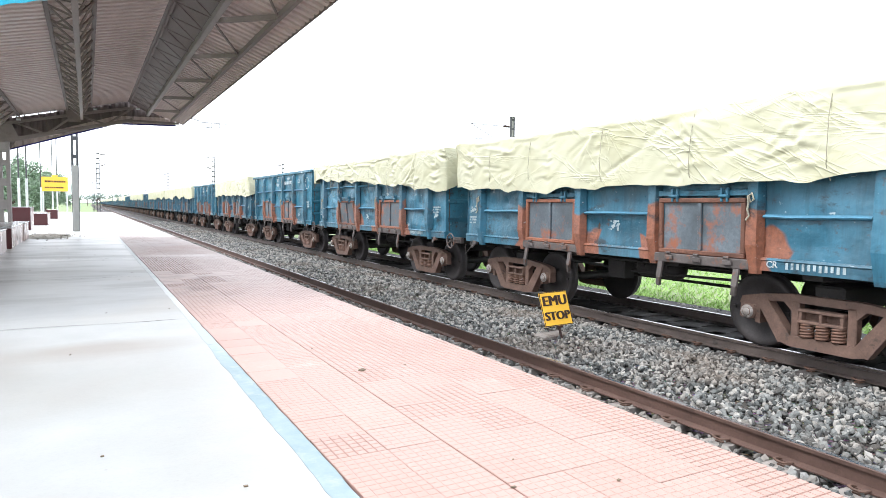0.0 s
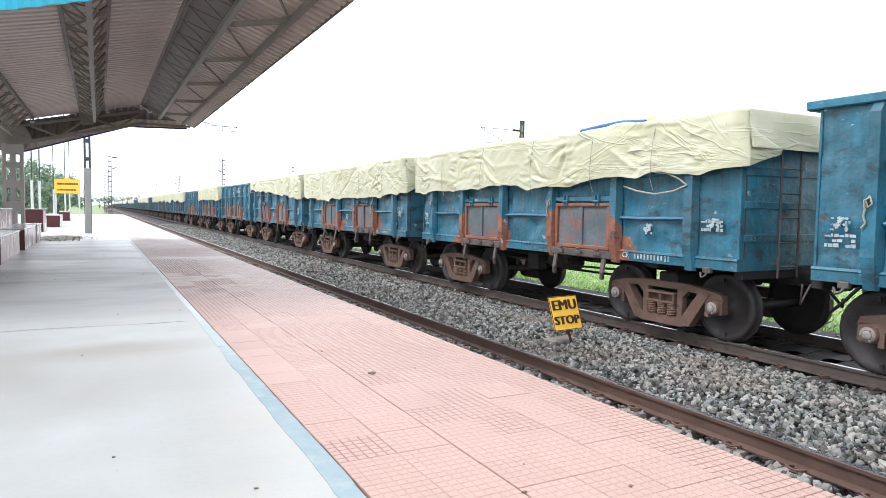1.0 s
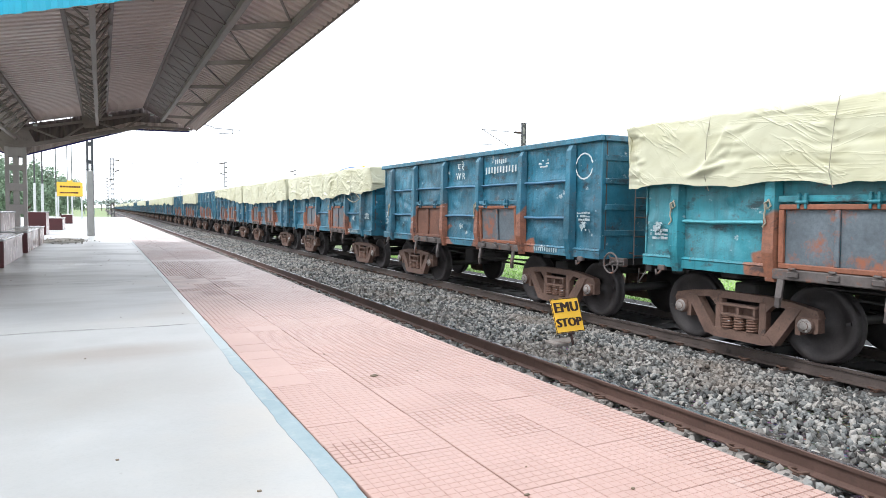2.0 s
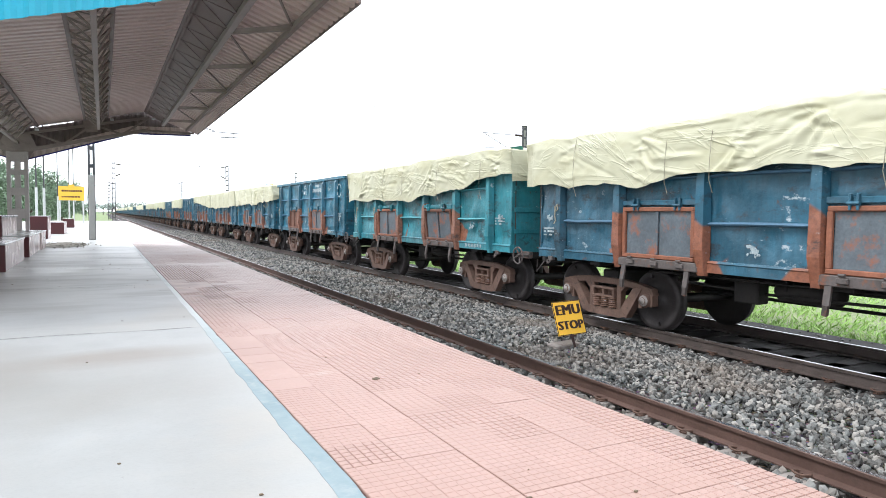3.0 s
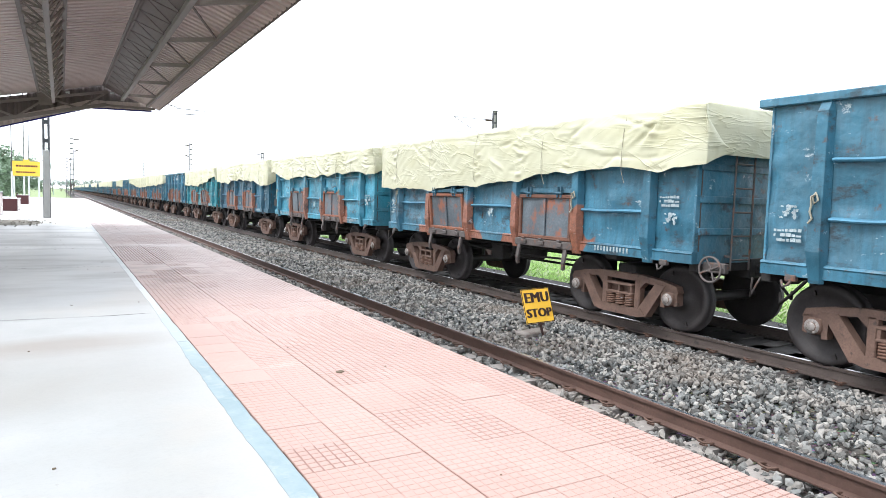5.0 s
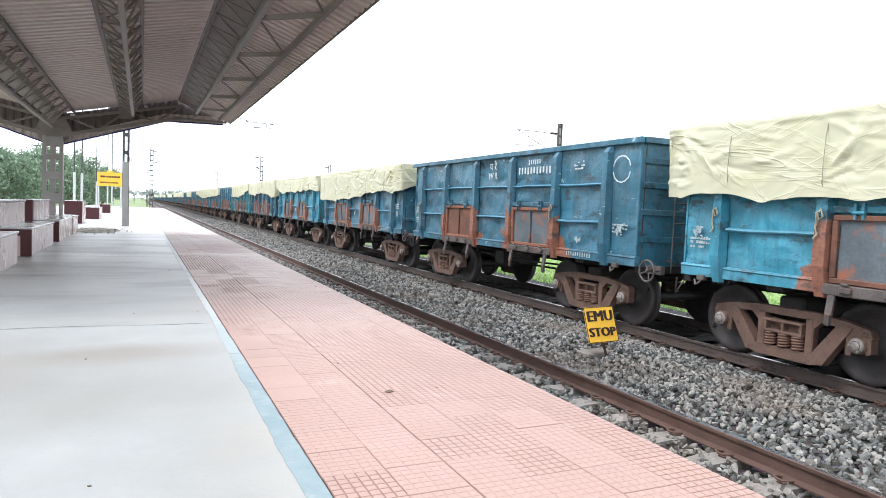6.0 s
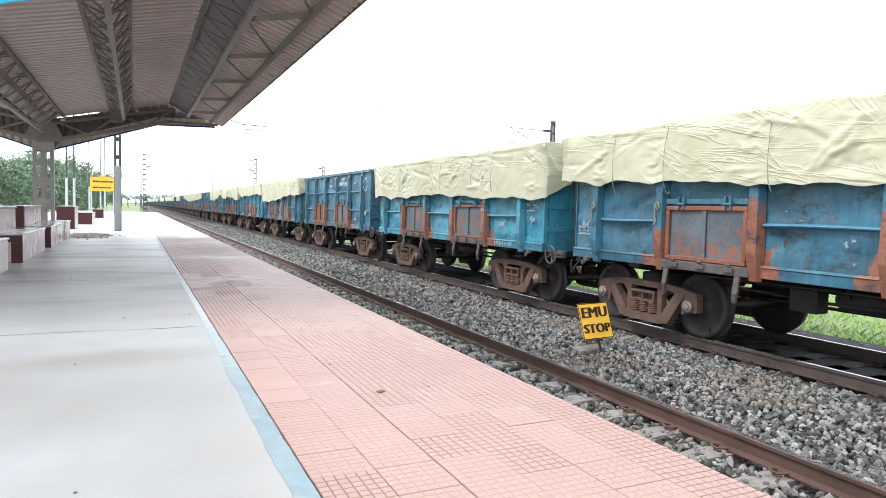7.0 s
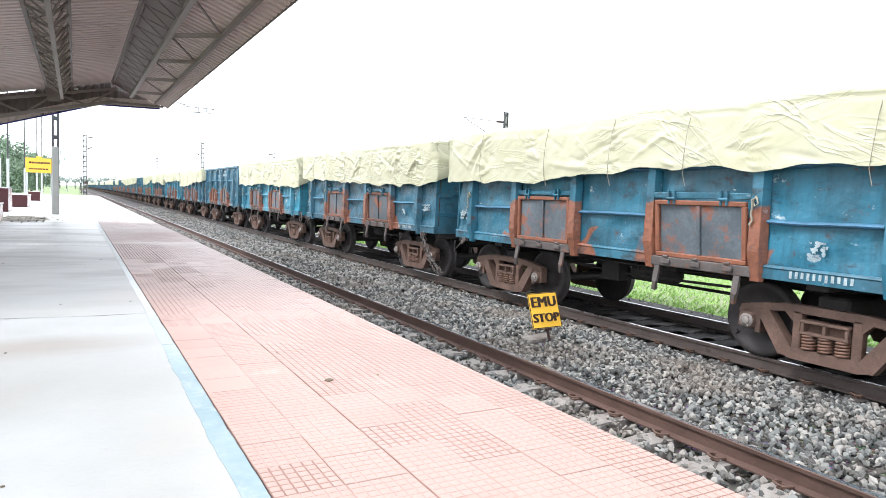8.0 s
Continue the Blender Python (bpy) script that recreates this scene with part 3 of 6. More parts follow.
def railway(name, x0, x1, label, clips):
    line = thing(name, label, "railway line", kind="structure")
    for x in (x0, x1):
        r = part("rail", Build().prism([(x + a, ZR + z) for a, z in RAIL], -45, 700), M_RAIL if clips == 1 else M_RAILDARK, line)
        part("running_face", Build().box(x - 0.026, x + 0.026, -45, 700, ZR - 0.001, ZR + 0.001), M_RAILTOP, r, "shiny worn steel running face")
    c = (x0 + x1) / 2
    ring = [(-1.37, -0.40), (1.37, -0.40), (1.37, -0.205), (1.25, -0.19), (0.55, -0.176), (0.30, -0.20), (-0.30, -0.20), (-0.55, -0.176), (-1.25, -0.19), (-1.37, -0.205)]
    me = Build().prism([(c + a, ZR + z) for a, z in ring], -0.115, 0.115).mesh("sleeper", M_SLEEPER if clips == 1 else M_DARKSLEEPER)
    pts = [(-0.10, -0.055, 0.0), (-0.03, -0.06, 0.022), (0.035, -0.05, 0.035), (0.05, -0.01, 0.03), (0.03, 0.02, 0.02), (0.06, 0.045, 0.032), (0.02, 0.06, 0.03), (-0.06, 0.055, 0.015)]
    clip_me = Build().path([Vector(p) for p in pts], 0.010, 6).box(-0.12, 0.02, -0.035, 0.035, -0.02, 0.0, 0.004).mesh("clip", M_CLIP)
    for k in range(-14, 120):
        y = 0.14 + 0.5925 * k
        s = part("sleeper", me, None, line, m=pose(0, y, 0))
        if clips and -7 <= k < 45:
            for x, turn in ((x1 - 0.06, 180), (x1 + 0.06, 0)) if clips == 1 else ((x0 - 0.06, 180),):
                part("clip", clip_me, None, s, m=pose(x + (0.07 if turn == 0 else -0.07), 0, ZR - 0.165, 0, 0, turn))
    return line


railway("railway_line", *X_NEAR, "rusty brown rails on concrete sleepers beside the platform", 1)
railway("railway_line", *X_FAR, "goods line rails on concrete sleepers in grey ballast", 2)


# ---- platform ----
X_STRIPE = (-1.598, -1.509)
PLAT_END = 74.0


def platform():
    slab = tagged(new("platform", Build().box(-8.8, -0.02, -30, PLAT_END, Z_GROUND - 0.2, -0.03).mesh("platform", M_COPING)),
                  "long raised railway platform with a masonry edge wall", "platform", kind="structure")
    # concrete bays with joints between them
    y = -26.05
    rng = random.Random(3)
    while y < PLAT_END - 0.5:
        y1 = min(PLAT_END, y + 7.1)
        for x0, x1 in ((-8.8, -6.3), (-6.29, -1.509)):
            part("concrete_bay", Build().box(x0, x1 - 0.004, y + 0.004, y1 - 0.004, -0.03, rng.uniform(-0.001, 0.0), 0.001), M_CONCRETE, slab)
        y = y1
    return slab


PLATFORM = platform()
# the painted line, in worn lengths
rng = random.Random(11)
y = -12.0
while y < PLAT_END:
    n = y + rng.uniform(2.2, 4.0)
    ring_l, ring_r = [], []
    for k in range(41):
        yy = y + (n - y) * k / 40
        ring_l.append((X_STRIPE[0] + 0.014 * noise.noise((yy * 2.3, 1, 0)) + 0.012 * noise.noise((yy * 9, 4, 0)) + (0.0 if yy < 0.3 else min(0.028, 0.012 * (yy - 0.3))), yy))
        ring_r.append((X_STRIPE[1] + 0.008 * min(0.0, noise.noise((yy * 2.9, 7, 0))) + 0.008 * min(0.0, noise.noise((yy * 11, 2, 0))), yy))
    bb = Build().prism(ring_l + ring_r[::-1], -0.01, 0.0022, "z")
    part("painted_line", bb, M_STRIPE, PLATFORM, "worn pale blue painted line")
    y = n + 0.008


def cracks():
    """Thin dirt-filled cracks across the concrete."""
    for y0, x0, x1, k in ((2.36, -6.2, -1.66, 1), (9.45, -6.2, -1.66, 2), (6.1, -3.4, -1.7, 4), (12.7, -3.6, -1.8, 6)):
        n = max(6, int((x1 - x0) / 0.06))
        up, dn = [], []
        for j in range(n + 1):
            x = x0 + (x1 - x0) * j / n
            y = y0 + 0.05 * noise.noise((x * 1.3, k * 3, 0)) + 0.02 * noise.noise((x * 6, k * 3, 0))
            w = 0.008 * max(0.15, 0.6 + noise.noise((x * 2.5, k, 2)))
            up.append((x, y + w, 0.0012))
            dn.append((x, y - w, 0.0012))
        part("crack", Build().grid([up, dn]).mesh("crack", M_CRACK, fix=False), None, PLATFORM, "thin dark crack")
    r = random.Random(77)
    b = Build()
    for k in range(70):
        x, y = r.uniform(-4.2, -0.1), r.uniform(-2.5, 16)
        s = r.uniform(0.004, 0.011)
        b.box(-s, s, -s * 0.6, s * 0.6, 0, 0.004, m=pose(x, y, 0.001, r.uniform(-8, 8), r.uniform(-8, 8), r.uniform(0, 180)))
    b.box(-0.022, 0.022, -0.014, 0.014, 0, 0.006, m=pose(-0.87, 0.0, 0.001, 5, 0, 30))
    solo("litter", b, M_LITTER, "small dry leaves and grit scattered on the platform", "litter", kind="stuff")


cracks()


def tiles():
    """Chequered red tiles, each cast with small raised squares."""
    base = solo("tile_bed", Build().box(-1.50, 0.0, -12, PLAT_END, -0.10, -0.012), M_GROUT, "dark bedding under the red platform tiles", "paving", kind="structure")
    w, parts = 0.25, 6
    sub = w / parts

    def tile(bm, x, y, z, worn=0, g=0.0017):
        bm.box(x + 0.001, x + w - 0.001, y + 0.001, y + w - 0.001, -0.03, z - (0.004 if worn == 0 else 0.0012 if worn == 1 else 0.0))
        if worn == 2:
            return
        for i in range(parts):
            for j in range(parts):
                x0, y0 = x + i * sub, y + j * sub
                c = 0.0017
                vs = [(x0 + g, y0 + g, z - 0.004), (x0 + sub - g, y0 + g, z - 0.004), (x0 + sub - g, y0 + sub - g, z - 0.004), (x0 + g, y0 + sub - g, z - 0.004),
                      (x0 + g + c, y0 + g + c, z), (x0 + sub - g - c, y0 + g + c, z), (x0 + sub - g - c, y0 + sub - g - c, z), (x0 + g + c, y0 + sub - g - c, z)]
                bm.add(vs, [(4, 5, 6, 7), (0, 1, 5, 4), (1, 2, 6, 5), (2, 3, 7, 6), (3, 0, 4, 7)])

    kinds = []
    for worn, g in ((0, 0.0017), (1, 0.0017), (2, 0.0017), (0, 0.0045)):
        one = Build()
        tile(one, 0, 0, 0, worn, g)
        me = one.mesh("tile", M_TILE, M_GROOVE if g < 0.003 else M_GROUT)
        if worn == 0:                # the first six faces are the slab under the squares: dirt fills the grooves
            for face in me.polygons[:6]:
                face.material_index = 1
        kinds.append(me)

    def wear(x, y):
        n = noise.noise((x * 0.9, y * 0.45, 5)) + 0.45 * noise.noise((x * 2.2, y * 1.3, 8))
        if 2.9 + 0.8 * x * x < y < 9.3 and x < -0.95 + 0.3 * noise.noise((y, 3, 1)) and n > -0.45:
            return 3                 # coarser, dirtier tiles along the line
        return 0 if n > 0.03 else 1 if n > -0.30 else 2

    r = random.Random(8)
    rest = Build()
    ny = int((PLAT_END + 12) / w)
    for j in range(ny):
        y = -12 + j * w
        for i in range(6):
            x = -1.50 + i * w + (0.003 if i > 1 else -0.001)
            z = r.uniform(-0.0012, 0.0008)
            if -2.6 < y < 9.8:
                part("tile", kinds[wear(x, y)], None, base, m=pose(x, y + r.uniform(-0.001, 0.001), z, r.uniform(-0.12, 0.12), r.uniform(-0.12, 0.12), r.uniform(-0.15, 0.15)))
            elif -4 < y < 20:
                tile(rest, x, y, z, min(2, wear(x, y)))
            else:
                rest.box(x + 0.003, x + w - 0.003, y + 0.003, y + w - 0.003, -0.03, z)
    ob = part("tile_field", rest.mesh("tile_field", M_TILEDUST, fix=False), None, base)
    ob["kind"] = "stuff"


# ---- canopy ----
CY0, CY1 = 3.55, 18.1
XCOL = -4.38


def roof_line(x):
    """Height of the roof sheet's underside across the platform (a shallow valley over the columns)."""
    if x <= -1.17:
        return 3.28 + abs(x - XCOL) * 0.225
    if x <= -0.70:
        return 4.00 - (x + 1.17) * 0.447
    return 3.79 - (x + 0.70) * (3.79 - 3.42) / 1.03


def canopy():
    top = thing("platform_canopy", "grey steel butterfly canopy with corrugated roof sheets and blue end sheets", "canopy", kind="structure")
    for name, xa, xb, pitch in (("roof_sheet", XCOL - 3.4, XCOL - 0.12, 0.036), ("roof_sheet", XCOL + 0.12, -1.17, 0.036), ("eave_sheet", -0.70, 0.33, 0.034)):
        rows = []
        n = int((CY1 - CY0) / pitch)
        for k in range(n + 1):
            y = CY0 + (CY1 - CY0) * k / n
            wave = (0.0, 0.0, 0.0, 0.08, 0.08, 0.0)[k % 6]
            rows.append([(x, y, roof_line(x) + wave) for x in (xa, (xa + xb) / 2, xb)])
        part(name, Build().grid(rows, False).mesh(name, M_SHEET, fix=False), None, top, "corrugated roof sheeting")
    # valley gutter
    part("valley_gutter", Build().prism([(XCOL - 0.16, 3.30), (XCOL - 0.16, 3.14), (XCOL + 0.16, 3.14), (XCOL + 0.16, 3.30), (XCOL + 0.14, 3.30), (XCOL + 0.14, 3.16), (XCOL - 0.14, 3.16), (XCOL - 0.14, 3.30)], CY0, CY1), M_STEEL, top)
    part("eave_edge", Build().box(0.322, 0.340, CY0, CY1, 3.40, 3.495, 0.004), M_DARKPLATE, top, "thin dark eave edge")

    # triangular lattice girders along the canopy
    def girder(x, z, half, pitch, off=0.0):
        y0, y1 = CY0 + 0.25, CY1 - 0.25
        zu = roof_line(x) - 0.04
        g = part("girder", Build().bar((x, y0, z), (x, y1, z), 0.075, 0.06), M_STEEL, top, "lattice roof girder")
        bb = Build()
        for s in (-1, 1):
            xu = x + s * half - off
            bb.bar((xu, y0, roof_line(xu) - 0.035), (xu, y1, roof_line(xu) - 0.035), 0.06, 0.06)
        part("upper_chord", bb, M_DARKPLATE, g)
        n = int((y1 - y0) / pitch)
        for s in (-1, 1):
            bb = Build()
            xu = x + s * half - off
            for k in range(n):
                ya = y0 + k * pitch
                bb.bar((x, ya, z), (xu, ya + pitch / 2, roof_line(xu) - 0.04), 0.028)
                bb.bar((xu, ya + pitch / 2, roof_line(xu) - 0.04), (x, ya + pitch, z), 0.024)
            part("lacing", bb, M_STEEL, g)
        bb = Build()
        for k in range(n):
            ya = y0 + k * pitch
            sgn = 1 if k % 2 else -1
            xa, xb = x - half * sgn - off, x + half * sgn - off
            bb.bar((xa, ya, roof_line(xa) - 0.04), (xb, ya + pitch, roof_line(xb) - 0.04), 0.018)
        part("top_lacing", bb, M_STEEL, g)

    girder(-2.39, 3.38, 0.29, 0.8, 0.06)
    girder(XCOL - 1.98, 3.36, 0.29, 0.8, -0.06)
    girder(XCOL, 2.86, 0.48, 0.95)

    # the eave girder: a flat lattice with a sloping light tube under the break of the roof
    g = part("eave_girder", Build().bar((-0.67, CY0 + 0.2, 3.62), (-0.67, CY1 - 0.2, 3.62), 0.085, 0.085), M_STEELLIGHT, top, "pale grey eave tube")
    bb = Build()
    part("upper_chord", Build().bar((-1.13, CY0 + 0.2, 3.92), (-1.13, CY1 - 0.2, 3.92), 0.04), M_DARKPLATE, g)
    bb.bar((-0.01, CY0 + 0.2, 3.49), (-0.01, CY1 - 0.2, 3.49), 0.06, 0.08)
    part("eave_purlin", bb, M_STEEL, g)
    bb, k = Build(), 0
    while CY0 + 0.3 + k * 0.8 < CY1 - 0.9:
        y = CY0 + 0.3 + k * 0.8
        bb.bar((-0.67, y, 3.62), (-1.13, y + 0.4, 3.90), 0.010)
        bb.bar((-1.13, y + 0.4, 3.90), (-0.67, y + 0.8, 3.62), 0.010)
        k += 1
    part("lacing", bb, M_DARKPLATE, g)
    bb = Build()
    for k in range(6):               # raking bays between the tube and the outer purlin
        y = 3.75 + 2.6 * k
        if k:
            bb.bar((-0.67, y, 3.62), (-0.01, y - 1.1, 3.50), 0.05, 0.07)
        if y + 1.5 < CY1:
            bb.bar((-0.67, y, 3.62), (-0.01, y + 1.5, 3.50), 0.026)
    part("eave_bracket", bb, M_STEEL, g)
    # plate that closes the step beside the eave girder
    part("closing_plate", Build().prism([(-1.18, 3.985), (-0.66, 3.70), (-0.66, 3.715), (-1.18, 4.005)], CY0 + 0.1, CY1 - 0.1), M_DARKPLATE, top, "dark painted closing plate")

    # end sheets with a stepped lower edge, and the frames that carry them
    def low(x, near_end):
        if x < -1.5:
            return (2.47 + abs(x - XCOL) * 0.285) if near_end else (2.36 + abs(x - XCOL) * 0.333)
        if near_end:
            return 3.36 + (x + 1.5) * 0.36 if x < -0.8 else 3.61 - (x + 0.8) * 0.11
        return 3.32 + (x + 1.5) * 0.03

    for y, out in ((CY0 + 0.45, -1), (CY1, 1)):
        xs = [XCOL - 3.4 + 0.05 * k for k in range(int((0.14 - XCOL + 3.4) / 0.05) + 1)]
        for off, mat_, nm in ((0.035, M_FASCIA, "end_sheet"), (0.012, M_SHEET, "end_sheet_lining")):
            rows = [[], [], []]
            for k, x in enumerate(xs):
                yy = y + out * (off + (0.03 if k % 4 in (1, 2) else 0.0))
                hi_ = max(low(x, out < 0) + 0.01, roof_line(x) + ((-0.03 if -4.1 < x < -3.0 else 0.09) if out > 0 else -0.02))
                rows[0].append((x, yy, low(x, out < 0)))
                rows[1].append((x, yy, min(hi_, low(x, out < 0) + 0.24)))
                rows[2].append((x, yy, hi_))
            if off > 0.02:
                part(nm, Build().grid(rows, False).mesh(nm, mat_, fix=False), None, top, "blue corrugated end sheet")
            else:
                part(nm, Build().grid(rows[:2], False).mesh(nm, mat_, fix=False), None, top)
                # dark colour on the upper strip paints in the shaded recess under the roof
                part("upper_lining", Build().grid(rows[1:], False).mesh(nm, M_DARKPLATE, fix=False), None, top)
        bb = Build()
        for xa, xb in ((XCOL - 3.4, XCOL), (XCOL, -1.5), (-1.5, -0.8), (-0.8, 0.14)):
            bb.bar((xa, y + out * 0.02, low(xa, out < 0) + 0.01), (xb, y + out * 0.02, low(xb, out < 0) + 0.01), 0.07, 0.035)
        if out > 0:
            part("sheet_edge", bb, M_NAVY, top, "dark navy lower edge")
        bb = Build()
        yi = y - out * 0.22
        for s in (-1, 1):
            lim = 3.3 if out > 0 or s < 0 else 2.7
            bb.bar((XCOL, yi, 2.62), (XCOL + s * lim, yi, 3.44), 0.09, 0.10)
            bb.bar((XCOL, yi, 3.10), (XCOL + s * lim, yi, 3.80), 0.07, 0.07)
            for k in range(4 if lim > 3 else 3):
                xa, xb = XCOL + s * (0.35 + 0.75 * k), XCOL + s * (0.35 + 0.75 * (k + 1))
                f = lambda x, up: (3.10 + 0.212 * abs(x - XCOL)) if up else (2.62 + 0.248 * abs(x - XCOL))
                bb.bar((xa, yi, f(xa, k % 2 == 0)), (xb, yi, f(xb, k % 2 == 1)), 0.05, 0.05)
        if out > 0:
            bb.bar((-1.08, yi, 3.42), (0.2, yi, 3.42), 0.06)
        part("end_truss", bb, M_STEEL, top)
        part("gusset_plate", Build().prism([(XCOL - 0.45, 2.78), (XCOL - 0.2, 2.34), (XCOL + 0.2, 2.34), (XCOL + 0.45, 2.78), (XCOL + 0.3, 3.12), (XCOL - 0.3, 3.12)], yi - 0.02, yi + 0.02), M_STEEL, top)
        part("gusset_plate", Build().prism([(-2.72, 3.26), (-2.42, 3.30), (-2.30, 3.72), (-2.80, 3.60)], yi - 0.02, yi + 0.02), M_STEEL, top)

    # tube lamps under the far end
    for x in (-3.9, -2.05, -0.95):
        part("tube_lamp", Build().tube((x - 0.05, CY1 - 0.5, roof_line(x) - 0.16), (x + 0.05, CY1 - 0.5, roof_line(x) - 0.16), 0.03, 8), M_POLE, top)
    return top


canopy()


def canopy_column(y):
    col = thing("canopy_column", "grey battened steel canopy column with slotted web", "column", "canopy columns", m=pose(XCOL, y, 0))
    for s in (-1, 1):
        part("channel", Build().box(s * 0.205 - 0.045, s * 0.205 + 0.045, -0.11, 0.11, 0, 2.62, 0.006), M_STEELLIGHT, col)
    for z0, z1 in ((0.0, 0.35), (0.78, 1.05), (1.42, 1.62), (1.98, 2.12), (2.36, 2.60)):
        for yy in (-0.10, 0.10):
            part("batten_plate", Build().box(-0.2, 0.2, yy - 0.008, yy + 0.008, z0, z1, 0.004), M_STEELLIGHT, col)
    part("middle_web", Build().box(-0.07, 0.07, -0.09, 0.09, 0, 2.6, 0.005), M_STEELLIGHT, col)
    part("base_plate", Build().box(-0.36, 0.36, -0.26, 0.26, -0.01, 0.03, 0.006), M_STEEL, col)
    return col


for y in (4.0, 17.75):
    canopy_column(y)


# ---- wagons ----
HALF = 4.892
STAN = (-4.10, -2.55, -0.85, 0.85, 2.55, 4.10)
INSET = 0.10                     # the leading end wall stands back under the coping
SIDE = -1.48                     # plate plane on the platform side
Z_SILL, Z_PLATE, Z_TOP = 1.10, 1.27, 3.15
FACE = pose(0, 0, 0, 90, 0, -90)     # lays letters onto the platform side
CACHE = {}


def shared(key, make, material):
    if (key, material.name) not in CACHE:
        CACHE[key, material.name] = make().mesh(key, material)
    return CACHE[key, material.name]


def side_wall(seed):
    """Thin side plates, dented and creased between the posts."""
    def make():
        r = random.Random(300 + seed)
        b = Build()
        ys = [-HALF + (2 * HALF - INSET) * k / 170 for k in range(171)]
        zs = [Z_PLATE - 0.02 + (Z_TOP - Z_PLATE + 0.02) * k / 34 for k in range(35)]
        folds = []
        for k in range(34):
            a = r.uniform(-1.4, 1.4)
            folds.append((r.uniform(-HALF, HALF), r.uniform(1.35, 2.6), math.sin(a), math.cos(a), r.uniform(0.1, 0.45), r.uniform(0.03, 0.07), r.uniform(-0.045, 0.045)))

        def bulge(y, z):
            fixed = min([abs(y - s) for s in STAN] + [abs(abs(y) - HALF)] + [abs(z - 1.79), abs(z - 2.47), abs(z - Z_PLATE), abs(z - Z_TOP)])
            d = 0.012 + noise.noise((y * 1.1, z * 1.3, 3 + seed)) * 0.06 + noise.noise((y * 3.1, z * 2.6, 9 + seed)) * 0.028
            for cy, cz, dy, dz, n, w, amp in folds:
                along = (y - cy) * dy + (z - cz) * dz
                if abs(along) < n:
                    e = ((y - cy) * dz - (z - cz) * dy) / w
                    if abs(e) < 2.5:
                        d += amp * math.exp(-e * e) * (1 - (along / n) ** 2)
            return SIDE + 0.02 + d * min(1.0, fixed / 0.16)

        return b.grid([[(bulge(y, z), y, z) for z in zs] for y in ys])
    return make


def side_backing():
    return Build().box(SIDE + 0.10, SIDE + 0.12, -HALF, HALF - INSET, Z_PLATE, Z_TOP)


def shell():
    b = Build()
    b.box(-1.42, 1.42, -HALF + 0.03, HALF - INSET - 0.03, 1.16, 1.27)
    return b


def end_wall():
    b = Build().box(-1.47, 1.47, HALF - 0.035, HALF - 0.005, Z_SILL, Z_TOP, 0.004)
    return b


def end_rib():
    return Build().box(-1.40, 1.40, HALF - 0.01, HALF + 0.018, -0.05, 0.05, 0.008)


def coping():
    b = Build()
    b.box(SIDE - 0.055, SIDE + 0.03, -HALF - 0.04, HALF + 0.04, Z_TOP - 0.02, Z_TOP + 0.085, 0.012)
    return b


def end_coping():
    return Build().box(SIDE + 0.031, -SIDE - 0.031, HALF - 0.05, HALF + 0.07, Z_TOP - 0.02, Z_TOP + 0.085, 0.012)


def sole_bar():
    """Side sill: a channel with a lip."""
    ring = [(SIDE - 0.02, Z_SILL), (SIDE + 0.09, Z_SILL), (SIDE + 0.09, Z_PLATE - 0.002), (SIDE - 0.015, Z_PLATE - 0.002), (SIDE - 0.035, Z_PLATE - 0.03), (SIDE - 0.02, Z_PLATE - 0.045)]
    return Build().prism(ring, -HALF, HALF - INSET)


def stanchion():
    """Pressed hat-section post, tapered to the top, with a gusset foot."""
    b = Build()
    for z0, z1, w0, w1, d0, d1 in ((1.05, 1.42, 0.085, 0.11, 0.05, 0.125), (1.42, 3.02, 0.11, 0.085, 0.125, 0.10), (3.02, 3.14, 0.085, 0.075, 0.10, 0.02)):
        vs = []
        for z, w, d in ((z0, w0, d0), (z1, w1, d1)):
            vs += [(SIDE + 0.01, -w, z), (SIDE - d, -w * 0.72, z), (SIDE - d, w * 0.72, z), (SIDE + 0.01, w, z)]
        b.add(vs, [(0, 1, 2, 3), (7, 6, 5, 4), (0, 4, 5, 1), (1, 5, 6, 2), (2, 6, 7, 3), (3, 7, 4, 0)])
    return b


def stiffener(half, wob):
    """A thin horizontal rib, knocked out of true."""
    def make():
        n = 16
        top = [(-half + 2 * half * k / n, wob * noise.noise(((-half + 2 * half * k / n) * 1.7, half * 9, wob * 50))) for k in range(n + 1)]
        b = Build()
        rows = [[(SIDE + 0.01, y, z + 0.03), (SIDE - 0.05, y, z + 0.018), (SIDE - 0.065, y, z), (SIDE - 0.05, y, z - 0.018), (SIDE + 0.01, y, z - 0.03)] for y, z in top]
        b.grid(rows, False)
        return b
    return make


def door_frame():
    b = Build()
    x0, x1 = SIDE - 0.075, SIDE - 0.02
    for z in (1.265, 2.0):
        b.box(x0, x1, -0.73, 0.73, z - 0.032, z + 0.032, 0.01)
    for y in (-0.70, 0.70):
        b.box(x0, x1, y - 0.035, y + 0.035, 1.297, 1.968, 0.01)
    return b


def door_leaf():
    b = Build()
    for y0, y1 in ((-0.66, -0.03), (0.03, 0.66)):
        n = 6
        b.grid([[(SIDE - 0.035 + 0.012 * noise.noise((y * 3, z * 3, 4)) + 0.008, y, z) for z in [1.29 + 0.69 * k / n for k in range(n + 1)]] for y in [y0 + (y1 - y0) * k / n for k in range(n + 1)]], False)
    b.box(SIDE - 0.065, SIDE - 0.03, -0.03, 0.03, 1.297, 1.968, 0.008)
    return b


